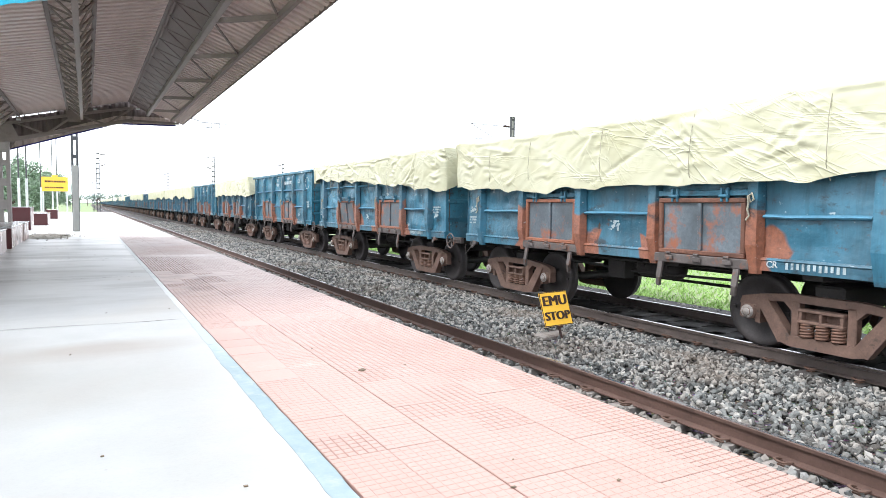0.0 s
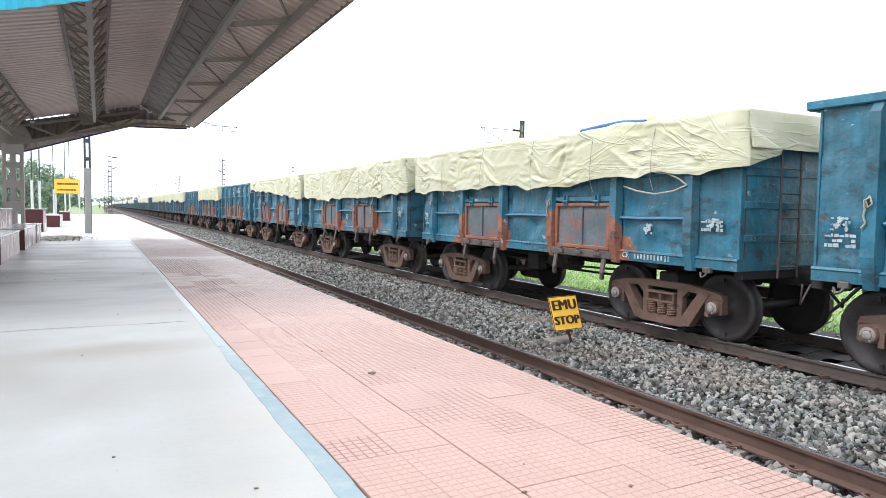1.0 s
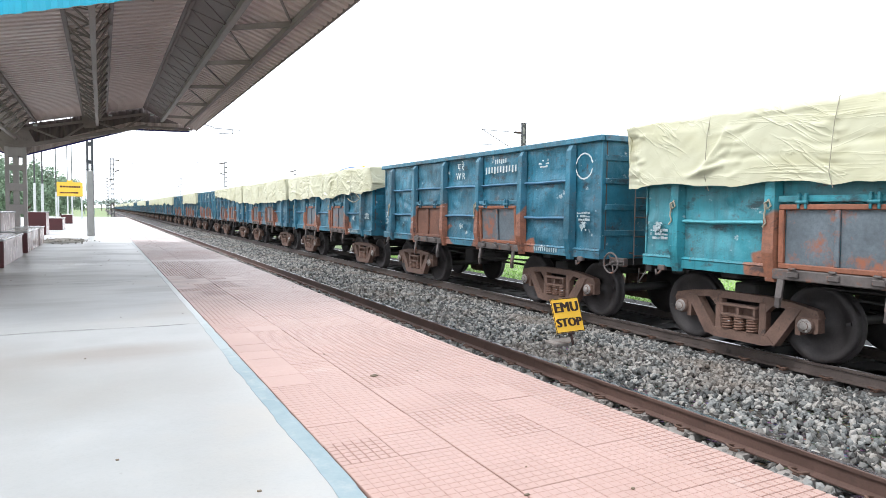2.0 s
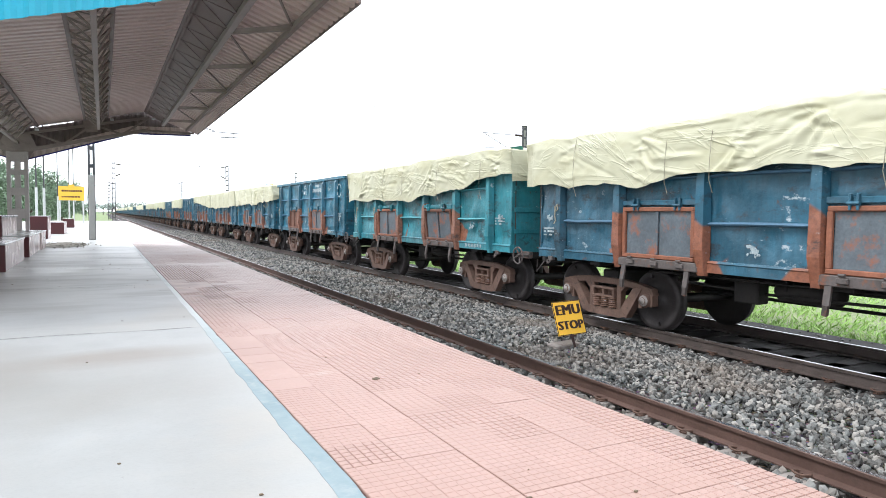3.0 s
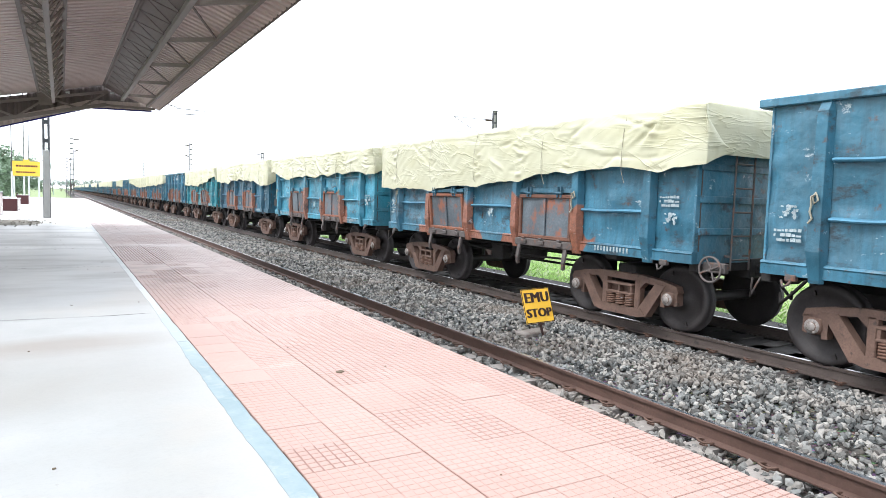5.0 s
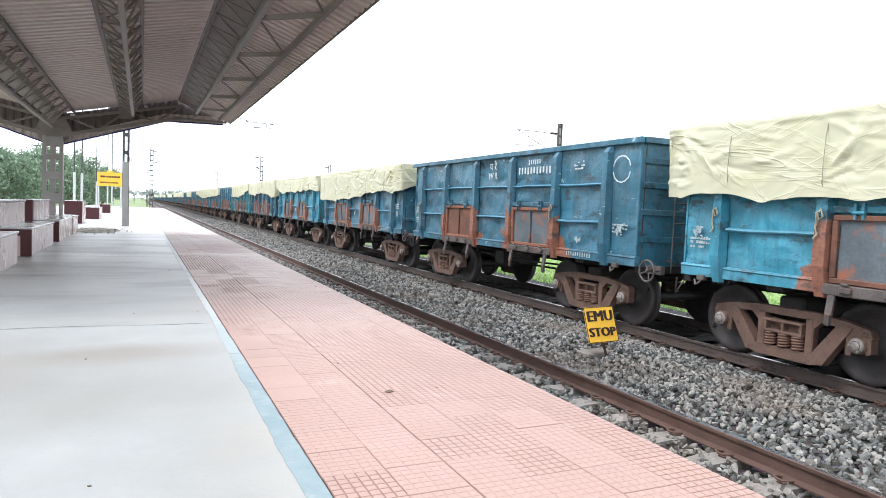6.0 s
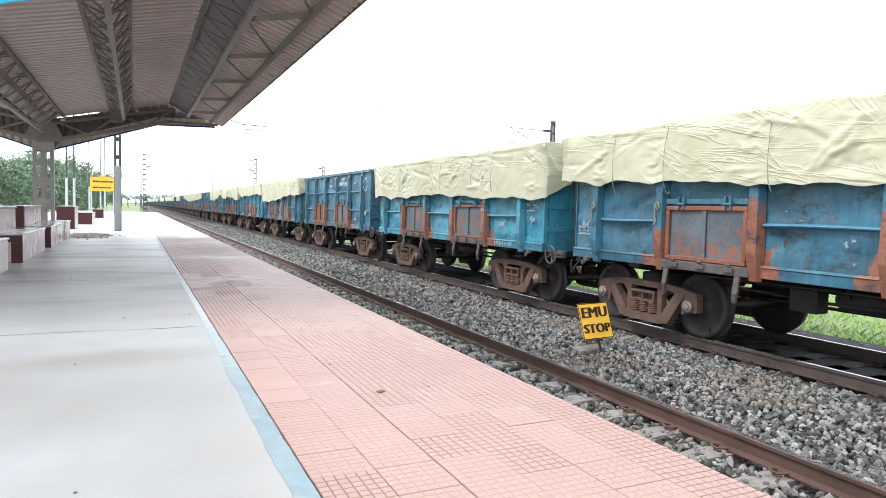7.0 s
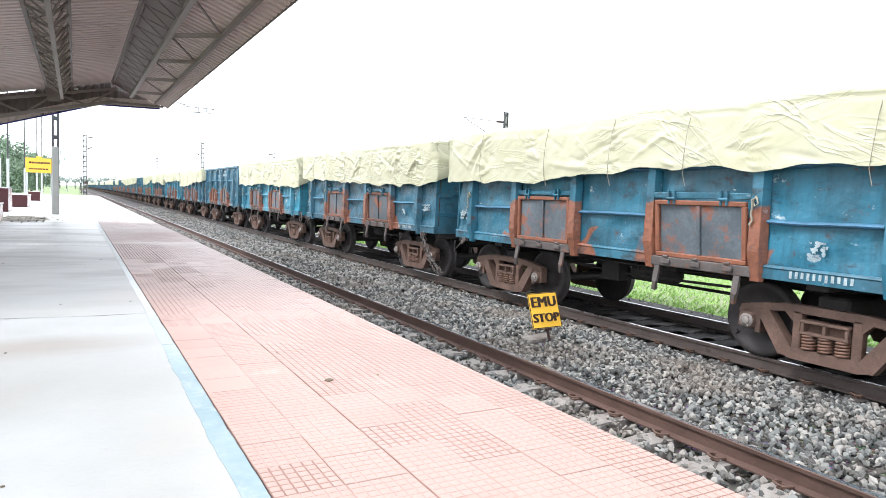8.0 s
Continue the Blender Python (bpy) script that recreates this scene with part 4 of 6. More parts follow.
def door_hinges():
    b = Build().box(SIDE - 0.05, SIDE - 0.015, -0.76, 0.76, 2.06, 2.14, 0.008)
    for y in (-0.42, 0.42):
        b.tube((SIDE - 0.095, y - 0.07, 2.06), (SIDE - 0.095, y + 0.07, 2.06), 0.022, 8)
        b.box(SIDE - 0.10, SIDE - 0.05, y - 0.06, y - 0.03, 1.98, 2.17, 0.006)
        b.box(SIDE - 0.10, SIDE - 0.05, y + 0.03, y + 0.06, 1.98, 2.17, 0.006)
    return b


def door_sill():
    b = Build().box(SIDE - 0.085, SIDE + 0.02, -0.80, 0.80, 1.09, 1.225, 0.012)
    for y in (-0.5, 0.0, 0.5):
        b.box(SIDE - 0.125, SIDE - 0.08, y - 0.07, y + 0.07, 1.13, 1.20, 0.01)
        b.tube((SIDE - 0.12, y - 0.04, 1.235), (SIDE - 0.12, y + 0.04, 1.235), 0.018, 8)
    return b


def door_arm():
    """Hanging door catch under the sill."""
    b = Build().bar((SIDE - 0.06, 0, 1.10), (SIDE - 0.10, 0, 0.86), 0.035, 0.085, (0, 1, 0))
    b.bar((SIDE - 0.10, 0, 0.87), (SIDE - 0.07, 0.03, 0.74), 0.05, 0.06, (0, 1, 0))
    return b


def centre_sill():
    return Build().box(-0.22, 0.22, -HALF - 0.02, HALF + 0.02, 0.86, 1.155, 0.01)


def cross_bar():
    return Build().box(-1.40, 1.40, -0.13, 0.13, 1.02, 1.157, 0.01)


def headstock():
    return Build().box(-1.36, 1.36, HALF - 0.16, HALF - 0.02, 0.98, 1.157, 0.01)


def brake_gear():
    b = Build()
    b.path([(-0.9, -2.0, 0.86), (-0.9, -0.4, 0.82), (-0.75, 0.5, 0.80), (-0.8, 2.0, 0.86)], 0.022, 6)
    b.path([(0.1, -2.2, 0.62), (0.1, 2.2, 0.62)], 0.028, 6)
    b.path([(-1.15, -2.0, 1.02), (-1.15, 2.2, 1.0)], 0.018, 6)
    b.box(-0.95, -0.7, 0.35, 0.75, 0.66, 0.98, 0.02)
    b.box(-0.3, 0.3, -1.75, -1.45, 0.55, 0.95, 0.02)
    return b


def air_tank():
    b = Build()
    prof = [(0.0, -0.48), (0.10, -0.46), (0.15, -0.40), (0.15, 0.40), (0.10, 0.46), (0.0, 0.48)]
    b.lathe(prof, pose(-0.70, -0.25, 0.88, 90, 0, 0), 20)
    for y in (-0.5, 0.0):
        b.box(-0.86, -0.54, y - 0.02, y + 0.02, 0.88, 1.10)
    return b


def side_frame():
    """Cast bogie side frame: top chord, bowed diagonals, spring seat and pedestals."""
    b = Build()
    x0, x1 = -1.16, -1.03
    tops = [(-1.16, 0.60), (-1.12, 0.70), (-0.85, 0.755), (-0.45, 0.80), (0.45, 0.80), (0.85, 0.755), (1.12, 0.70), (1.16, 0.60), (0.88, 0.655), (0.45, 0.70), (-0.45, 0.70), (-0.88, 0.655)]
    b.prism(tops, x0, x1, "x")
    for s in (-1, 1):
        r = [(s * 0.92, 0.69), (s * 0.73, 0.70), (s * 0.45, 0.33), (s * 0.36, 0.20), (s * 0.56, 0.15)]
        b.prism(r if s > 0 else r[::-1], x0 - 0.015, x1, "x")
        b.box(x0, x1, s * 0.355 - 0.055, s * 0.355 + 0.055, 0.22, 0.73, 0.015)
        b.prism([(s * 0.38, 0.73), (s * 0.56, 0.73), (s * 0.40, 0.58)], x0 + 0.01, x1, "x")
        b.prism([(s * 0.84, 0.66), (s * 1.14, 0.62), (s * 1.15, 0.42), (s * 1.09, 0.40), (s * 1.08, 0.5), (s * 0.92, 0.5), (s * 0.91, 0.36), (s * 0.84, 0.36)], x0, x1, "x")
    b.prism([(-0.56, 0.17), (-0.40, 0.13), (0.40, 0.13), (0.56, 0.17), (0.46, 0.27), (-0.46, 0.27)], x0 - 0.02, x1 + 0.02, "x")
    for z in (0.475, 0.615):         # end of the bolster: two flanges with webs between
        b.box(x0 - 0.05, x1, -0.29, 0.29, z - 0.018, z + 0.018, 0.008)
    for y in (-0.26, 0.0, 0.26):
        b.box(x0 - 0.04, x1, y - 0.02, y + 0.02, 0.49, 0.60, 0.006)
    b.box(x0 + 0.06, x1, -0.26, 0.26, 0.49, 0.60)
    return b


def coil_spring():
    """One coil of the spring nest."""
    n = 55
    return Build().path([(-1.13 + 0.072 * math.cos(2 * math.pi * k / 11), 0.072 * math.sin(2 * math.pi * k / 11), 0.275 + 0.185 * k / n) for k in range(n + 1)], 0.017, 6)


def axle_box():
    b = Build().box(-1.17, -1.0, -0.11, 0.11, 0.40, 0.62, 0.03)
    b.lathe([(0.0, 0.05), (0.055, 0.05), (0.065, 0.03), (0.095, 0.02), (0.105, 0.0), (0.105, -0.05)], pose(-1.19, 0, 0.5, 0, -90, 0), 16)
    return b


def axle_cap():
    b = Build().lathe([(0.0, 0.028), (0.05, 0.028), (0.06, 0.015), (0.092, 0.008), (0.092, -0.02)], pose(-1.215, 0, 0.5, 0, -90, 0), 14)
    for k in range(3):
        a = 2 * math.pi * k / 3
        b.tube((-1.215, 0.07 * math.cos(a), 0.5 + 0.07 * math.sin(a)), (-1.24, 0.07 * math.cos(a), 0.5 + 0.07 * math.sin(a)), 0.014, 6)
    return b


def wheelset():
    b = Build()
    prof = [(0.0, 0.075), (0.10, 0.075), (0.125, 0.03), (0.22, 0.0), (0.36, 0.015), (0.405, 0.055), (0.455, 0.06), (0.495, 0.055), (0.50, -0.005), (0.502, -0.06), (0.53, -0.068), (0.53, -0.09), (0.41, -0.085), (0.2, -0.04), (0.0, -0.06)]
    for s in (-1, 1):
        b.lathe(prof, pose(s * 0.87, 0, 0, 0, s * 90, 0), 36)
    b.tube((-0.95, 0, 0), (0.95, 0, 0), 0.08, 12)
    for s in (-1, 1):       # casting marks on the wheel plate
        for k in range(2):
            a = math.pi * k
            b.box(s * 0.945 - 0.012, s * 0.945 + 0.012, 0.40 * math.cos(a) - 0.03, 0.40 * math.cos(a) + 0.03, 0.40 * math.sin(a) - 0.02, 0.40 * math.sin(a) + 0.02)
    return b


def bolster():
    b = Build().box(-1.05, 1.05, -0.19, 0.19, 0.66, 0.94, 0.03)
    b.tube((0, 0, 0.9), (0, 0, 1.03), 0.2, 16)
    for y in (-0.55, 0.55):
        b.bar((-0.75, y, 0.42), (0.75, y, 0.42), 0.09)
    return b


def coupler():
    b = Build().box(-0.09, 0.09, HALF - 0.1, HALF + 0.36, 0.90, 1.06, 0.02)
    b.box(-0.17, 0.13, HALF + 0.30, HALF + 0.47, 0.84, 1.12, 0.04)
    b.path([(-0.35, HALF - 0.05, 0.98), (-0.36, HALF + 0.18, 0.72), (-0.3, HALF + 0.36, 0.58), (-0.15, HALF + 0.46, 0.70)], 0.024, 7)
    return b


def uncoupling_rod():
    return Build().path([(-1.42, HALF + 0.05, 1.02), (-1.42, HALF + 0.07, 0.78), (-1.2, HALF + 0.09, 1.0), (-0.2, HALF + 0.12, 1.02)], 0.014, 6)


def ladder():
    b = Build()
    for x in (-0.80, -0.38):
        b.bar((x, -HALF - 0.10, 1.0), (x, -HALF - 0.10, 3.1), 0.05, 0.02)
    for k in range(6):
        b.tube((-0.80, -HALF - 0.10, 1.15 + 0.34 * k), (-0.38, -HALF - 0.10, 1.15 + 0.34 * k), 0.013, 6)
    for z in (1.2, 2.9):
        b.bar((-0.80, -HALF - 0.10, z), (-0.80, -HALF, z), 0.03)
        b.bar((-0.38, -HALF - 0.10, z), (-0.38, -HALF, z), 0.03)
    return b


def hand_wheel():
    b = Build()
    m = pose(-1.50, -HALF - 0.30, 1.06, 0, -90, 0)
    n = 20
    ring = [m @ Vector((0.17 * math.cos(2 * math.pi * k / n), 0.17 * math.sin(2 * math.pi * k / n), 0)) for k in range(n + 1)]
    b.path(ring, 0.017, 6)
    for k in range(4):
        a = math.pi * k / 2 + 0.4
        b.tube(m @ Vector((0, 0, -0.03)), m @ Vector((0.17 * math.cos(a), 0.17 * math.sin(a), 0)), 0.013, 6)
    b.tube((-1.52, -HALF - 0.30, 1.06), (-1.18, -HALF - 0.30, 1.06), 0.022, 8)
    b.box(-1.25, -1.15, -HALF - 0.34, -HALF + 0.02, 0.99, 1.13, 0.01)
    return b


def step_bracket():
    """Corner lashing ring and tread."""
    b = Build().path([(SIDE - 0.02, 0, 1.10), (SIDE - 0.06, 0.05, 1.0), (SIDE - 0.05, 0.12, 0.97), (SIDE - 0.02, 0.16, 1.04)], 0.018, 6)
    b.box(SIDE - 0.06, SIDE + 0.02, -0.03, 0.10, 1.04, 1.12, 0.01)
    return b


def rope():
    """A loose end of lashing rope."""
    p = [(0, 0, 0), (-0.02, 0.03, -0.06), (-0.03, 0.0, -0.13), (-0.02, -0.04, -0.09), (-0.03, -0.02, -0.02), (-0.03, 0.04, -0.05), (-0.03, 0.03, -0.15), (-0.02, 0.05, -0.22), (-0.02, 0.02, -0.30), (-0.03, 0.06, -0.36)]
    return Build().path([Vector((SIDE - 0.12, 0, 2.1)) + Vector(q) for q in p], 0.013, 5)


def marks(seed):
    """Rows of stencilled marks that cannot be read."""
    def make():
        r = random.Random(seed)
        b = Build()
        for row in range(3):
            y = 0.18
            while y > -0.16:
                w = r.uniform(0.02, 0.07)
                if r.random() > 0.3:
                    b.box(SIDE - 0.045, SIDE - 0.041, y - w, y, 0.08 - row * 0.06, 0.115 - row * 0.06 + r.uniform(-0.015, 0.01))
                y -= w * 0.8 + 0.02
        return b
    return make


def number_bars(n, h, w):
    """A painted number, as a row of plain bars."""
    def make():
        b = Build()
        for k in range(n):
            y = (n / 2 - k) * w
            b.box(SIDE - 0.050, SIDE - 0.046, y - w * 0.74, y - w * 0.26, h * 0.08 * (k % 3), h)
        return b
    return make


def ring_mark():
    b = Build()
    for k in range(14):
        if k % 7:
            a = 2 * math.pi * k / 14
            b.box(-0.05, 0.05, -0.012, 0.012, 0, 0.004, m=pose(SIDE - 0.046, 0.22 * math.cos(a), 0.22 * math.sin(a), 0, -90, 0) @ pose(0, 0, 0, 0, 0, math.degrees(-a)))
    return b


# how far each sheet hangs over the side at its leading end, quarter, middle, quarter and trailing end
HEMS = {-3: (0.56, 0.62, 0.73, 0.90, 1.05), -2: (1.05, 1.10, 1.07, 1.11, 1.03), -1: (0.98, 0.98, 0.97, 0.89, 0.82), 1: (1.00, 0.98, 1.03, 0.90, 0.56), 2: (0.86, 0.94, 0.80, 0.86, 1.10),
        3: (0.55, 0.84, 0.80, 0.74, 0.72), 4: (1.14, 1.20, 1.11, 0.89, 0.86), 6: (1.05, 1.10, 1.02, 1.10, 1.14), 7: (0.85, 0.92, 1.03, 1.09, 1.02), 8: (1.02, 1.05, 0.91, 0.89, 0.86), 9: (0.9, 1.0, 0.95, 0.9, 0.95)}


def tarpaulin(seed):
    """A sheet drawn over the load and the sides, tied down at points, with bunched creases, a roll along the coping and a wavy hem."""
    b = Build()
    r = random.Random(900 + seed)
    hw, hl = 1.555, HALF + 0.03
    q = seed * 13.7
    ties = []
    y = -HALF + r.uniform(0.2, 0.7)
    while y < HALF:
        ties.append(y)
        y += r.uniform(1.1, 2.0)
    folds = []                       # creases: middle, direction, half length, width, height
    for t in ties:
        kind = r.random()
        if kind < 0.45:              # a fan drawn to one point
            top, lean = r.random() < 0.6, r.choice((-1, 1))
            for k in range(r.randint(6, 10)):
                a = lean * (0.35 + 0.14 * k) + r.uniform(-0.05, 0.05)
                n = r.uniform(0.22, 0.5)
                co = 0.12 + math.cos(a) * n if top else 0.86 - math.cos(a) * n
                folds.append((t - math.sin(a) * n, co, math.sin(a), math.cos(a), n, r.uniform(0.03, 0.045), r.choice((-1, 1, 1)) * r.uniform(0.02, 0.045)))
        for k in range(r.randint(10, 18)):      # short creases bunched one over another along the lashing
            a = r.choice((-1, 1)) * r.uniform(1.25, 1.62)
            folds.append((t + r.uniform(-0.12, 0.16), r.uniform(0.1, 0.95), math.sin(a), math.cos(a), r.uniform(0.08, 0.26), r.uniform(0.026, 0.036), r.choice((-1, 1, 1)) * r.uniform(0.012, 0.032)))
    for k in range(16):              # long slack folds
        a = r.choice((-1, 1, 1)) * r.uniform(0.95, 1.6)
        folds.append((r.uniform(-HALF, HALF), r.uniform(0.1, 0.8), math.sin(a), math.cos(a), r.uniform(0.2, 0.7), r.uniform(0.03, 0.06), r.choice((-1, 1)) * r.uniform(0.015, 0.045)))
    drops = HEMS.get(seed, (r.uniform(0.7, 1.05), r.uniform(0.75, 1.1), r.uniform(0.75, 1.1), r.uniform(0.75, 1.1), r.uniform(0.7, 1.05)))

    def drop(y):
        k = min(3.999, max(0.0, (HALF - y) / (2 * HALF) * 4))
        i, f = int(k), k % 1.0
        f = f * f * (3 - 2 * f)
        return drops[i] * (1 - f) + drops[i + 1] * f

    flap = r.uniform(0.7, 1.15)      # how steeply the ends hang
    rolls = []                       # lengths where the coping stands out under the sheet
    for t0, t1 in zip(ties, ties[1:]):
        if r.random() < 0.7:
            rolls.append((t0 + r.uniform(0.05, 0.3), t1 - r.uniform(0.05, 0.3), r.uniform(0.03, 0.065)))

    def crease(y, o, close):
        h = 0.0
        for cy, co, dy, do, n, w, amp in close:
            ey, eo = y - cy, o - co
            along = ey * dy - eo * do
            if abs(along) < n:
                d = (ey * do + eo * dy) / w
                if abs(d) < 2.5:
                    h += 0.6 * amp * math.exp(-1.3 * d * d) * (1 - (along / n) ** 2)
        for y0, y1, amp in rolls:
            if y0 < y < y1 and o < 0.2:
                ends = min(1.0, (y - y0) / 0.15, (y1 - y) / 0.15)
                h += amp * ends * (1.0 if o < 0.09 else math.exp(-((o - 0.09) / 0.03) ** 2))
        return h

    def at(s0, y0, close):
        """s0 from -1 to 1 is the top, beyond that the share of the overhang."""
        end = max(0.0, abs(y0) - hl)
        tie = min(abs(y0 - t) for t in ties)
        hem = drop(y0) + 0.04 * noise.noise((y0 * 0.6, q, 0)) + 0.04 * noise.noise((y0 * 1.3, q, 5)) + 0.02 * noise.noise((y0 * 4.1, q, 8)) - 0.04 * min(1.0, tie / 0.7)
        over = max(0.0, abs(s0) - 1.0) * hem
        s = math.copysign(min(1.0, abs(s0)) * hw, s0)
        heap = 0.06 + 0.10 * noise.noise((y0 * 0.4, s0 * 1.5, q)) + 0.05 * noise.noise((y0 * 1.5, s0 * 3, q + 4))
        sag = -0.03 * (1 - min(1.0, tie / 0.3)) + 0.05 * noise.noise((y0 * 0.55, q + 9, 1)) + 0.03 * noise.noise((y0 * 1.1, q + 3, 1)) + 0.015 * noise.noise((y0 * 3.3, q + 3, 1))
        inner = max(0.0, 1 - abs(s0) ** 4) if over == 0 else 0.0
        z = Z_TOP + 0.15 + heap * inner * max(0.0, 1 - (abs(y0) / hl) ** 10) + sag
        fold = noise.noise((y0 * 2.2 + over * 1.6, over * 1.1, q + 2))
        fine = noise.noise((y0 * 5.3 - over * 6, over * 3.5, q + 7))
        x = s
        if over > 0:
            ease = min(1.0, over * 5)
            slack = 0.085 + ease * (0.016 * fold + 0.006 * fine + 0.04 * min(1.0, tie / 0.6))
            if s0 < 0:
                slack += ease * crease(y0, over, close)
            x = math.copysign(hw + max(0.075, slack), s)
            z -= over
        else:
            z += 0.03 * fold + 0.02 * fine
        y = math.copysign(min(abs(y0), hl), y0)
        if over > 0:                 # the corner is drawn in
            x -= math.copysign(0.11 * max(0.0, 1 - (hl + 0.06 - min(abs(y0), hl)) / 0.35) ** 2 * min(1.0, over * 4), x)
        if end > 0:
            y = math.copysign(hl + 0.14 + 0.035 * noise.noise((s * 2.5, end * 2, q)), y0)
            z -= end * (0.1 + (flap - 0.1) * max(0.0, 1 - 1.4 * over))
            if over > 0:
                z += over * 0.45 * end
                x -= math.copysign(0.95 * end * min(1.0, over * 5), x)
                y += math.copysign(0.025 + 0.03 * noise.noise((over * 3, end * 4, q)), y0)
        return (x, y, z)

    across = [-2 + k / 38 for k in range(38)] + [-1 + 0.1 * k for k in range(21)] + [1 + k / 6 for k in range(1, 7)]
    rows = []
    nv = 400
    for i in range(nv + 1):
        y0 = (-1 + 2 * i / nv) * (hl + 0.66)
        close = [f for f in folds if abs(f[0] - y0) < f[4] + 0.15]
        rows.append([at(s0, y0, close) for s0 in across])
    return b.grid(rows)


def tarp_rope():
    """A lashing that crosses the sheet and is tied below its hem."""
    return Build().path([(-1.60, 0, 3.27), (-1.66, 0.01, 2.95), (-1.675, 0.02, 2.62), (-1.64, 0.05, 2.40), (-1.60, 0.02, 2.22)], 0.005, 5)


FLIP = pose(0, 0, 0, 0, 0, 180)
AWAY = pose(0, -INSET, 0, 0, 0, 180)     # the side turned from the platform


def door_pose(y, n):
    """Some doors lean out from their lower edge."""
    lean = (0.0, 0.0, 3.5, 0.0, 6.0, 1.5, 0.0)[n % 7]
    return pose(SIDE, y, 1.265, 0, -lean, 0) @ pose(-SIDE, 0, -1.265)


def torn_patch(n):
    """The remains of a pasted or painted white patch."""
    def make():
        r = random.Random(60 + n)
        b = Build()
        ny, nz, w, h = 8, 6, 0.028, 0.026
        for j in range(ny):
            for k in range(nz):
                edge = max(abs(j - ny / 2 + 0.5) / (ny / 2), abs(k - nz / 2 + 0.5) / (nz / 2))
                if noise.noise((j * 0.45, k * 0.5, n * 7.3)) + r.uniform(-0.15, 0.15) < 0.75 * edge - 0.40:
                    continue
                cy, cz = (j - ny / 2) * w, (k - nz / 2) * h
                ring = [(cy + dy * w + r.uniform(-0.012, 0.012), cz + dz * h + r.uniform(-0.010, 0.010)) for dy, dz in ((0, 0), (0.5, -0.1), (1, 0), (1.1, 0.5), (1, 1), (0.5, 1.1), (0, 1), (-0.1, 0.5))]
                b.prism(ring, SIDE - 0.026 - 0.0002 * (j + k), SIDE - 0.020, "x")
        return b
    return make


def goods_wagon(label, paint, tarp=None, rust_door=False, near=True, wheel=True, seed=0):
    """An open bogie goods wagon; the origin is on the rail top at its middle."""
    w = thing("goods_wagon", label, "goods wagon", "wagons of the goods train")
    P = lambda key, make, mt, m=None, parent=w, lab="": part(key, shared(key, make, mt), None, parent, lab, m)
    P("body", shell, M_UNDER)
    for m in (None, AWAY):
        if m is None or near:
            part("side_wall", shared("side_wall_%d" % (seed % 3), side_wall(seed % 3), paint), None, w, "", m)
            P("side_lining", side_backing, M_INSIDE, m)
        else:
            P("side_wall", lambda: Build().box(SIDE, SIDE + 0.03, -HALF, HALF - INSET, Z_PLATE, Z_TOP), paint, m)
        face = pose(0, -INSET, 0) if m is None else FLIP
        P("end_wall", end_wall, paint, face)
        if near:
            for z in (1.55, 2.0, 2.45, 2.85):
                P("end_rib", end_rib, paint, face @ pose(0, 0, z))
        P("coping", coping, paint, None if m is None else FLIP)
        P("end_coping", end_coping, paint, None if m is None else FLIP)
        P("sole_bar", sole_bar, paint, m)
    sides = (pose(0, 0, 0), FLIP) if near else (pose(0, 0, 0),)
    for m in sides:
        for y in STAN:
            P("stanchion", stanchion, POSTS[paint.name] if abs(y) < 4 and near else paint, m @ pose(0, y, 0))
    for k, (y, h) in enumerate(((-3.325, 0.66), (0.0, 0.74), (3.325, 0.66))):
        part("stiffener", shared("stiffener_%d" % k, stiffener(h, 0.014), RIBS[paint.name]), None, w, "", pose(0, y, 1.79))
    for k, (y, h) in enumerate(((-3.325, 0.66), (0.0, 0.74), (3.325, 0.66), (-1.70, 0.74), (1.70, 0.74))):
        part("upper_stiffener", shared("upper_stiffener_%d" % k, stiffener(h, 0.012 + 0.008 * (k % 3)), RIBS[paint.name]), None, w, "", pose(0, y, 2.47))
    for k, y in enumerate((-1.70, 1.70)):
        d = P("side_door", door_frame, M_PRIMER if near and (seed + k) % 3 else M_RUSTDOOR, door_pose(y, seed * 2 + k), w, "side door framed in orange primer")
        P("door_leaf", door_leaf, M_RUSTDOOR if (rust_door and y > 0) else M_DOOR, None, d)
        P("hinge", door_hinges, paint, None, d)
        P("door_sill", door_sill, M_GREYIRON, pose(0, y, 0))
        if near:
            for dy in (-0.62, 0.68):
                P("door_catch", door_arm, M_GREYIRON, pose(0, y + dy, 0))
    P("centre_sill", centre_sill, M_UNDER)
    for y in (-3.262, -1.1, 1.1, 3.262):
        P("cross_bar", cross_bar, M_UNDER, pose(0, y, 0))
    for m in (None, FLIP):
        P("headstock", headstock, M_UNDER, m)
    P("brake_gear", brake_gear, M_UNDER)
    P("air_tank", air_tank, M_UNDER)
    sets = []
    for y in (-3.262, 3.262):
        bg = P("bogie", bolster, M_UNDER, pose(0, y, 0), w, "rusty cast-steel two-axle bogie")
        for m in ((pose(0, 0, 0), FLIP) if near else (pose(0, 0, 0),)):
            P("side_frame", side_frame, M_BOGIE, m, bg)
            for a in (-0.2, 0.0, 0.2) if near else (0.0,):
                P("coil_spring", coil_spring, M_SPRING, m @ pose(0, a, 0), bg)
            for a in (-1.0, 1.0):
                P("axle_box", axle_box, M_BOGIE, m @ pose(0, a, 0), bg)
                P("axle_cap", axle_cap, M_AXLECAP, m @ pose(0, a, 0), bg, "pale grey bearing cap")
        for a in (-1.0, 1.0):
            sets.append(P("wheelset", wheelset, M_WHEEL, pose(0, a, 0.5), bg))
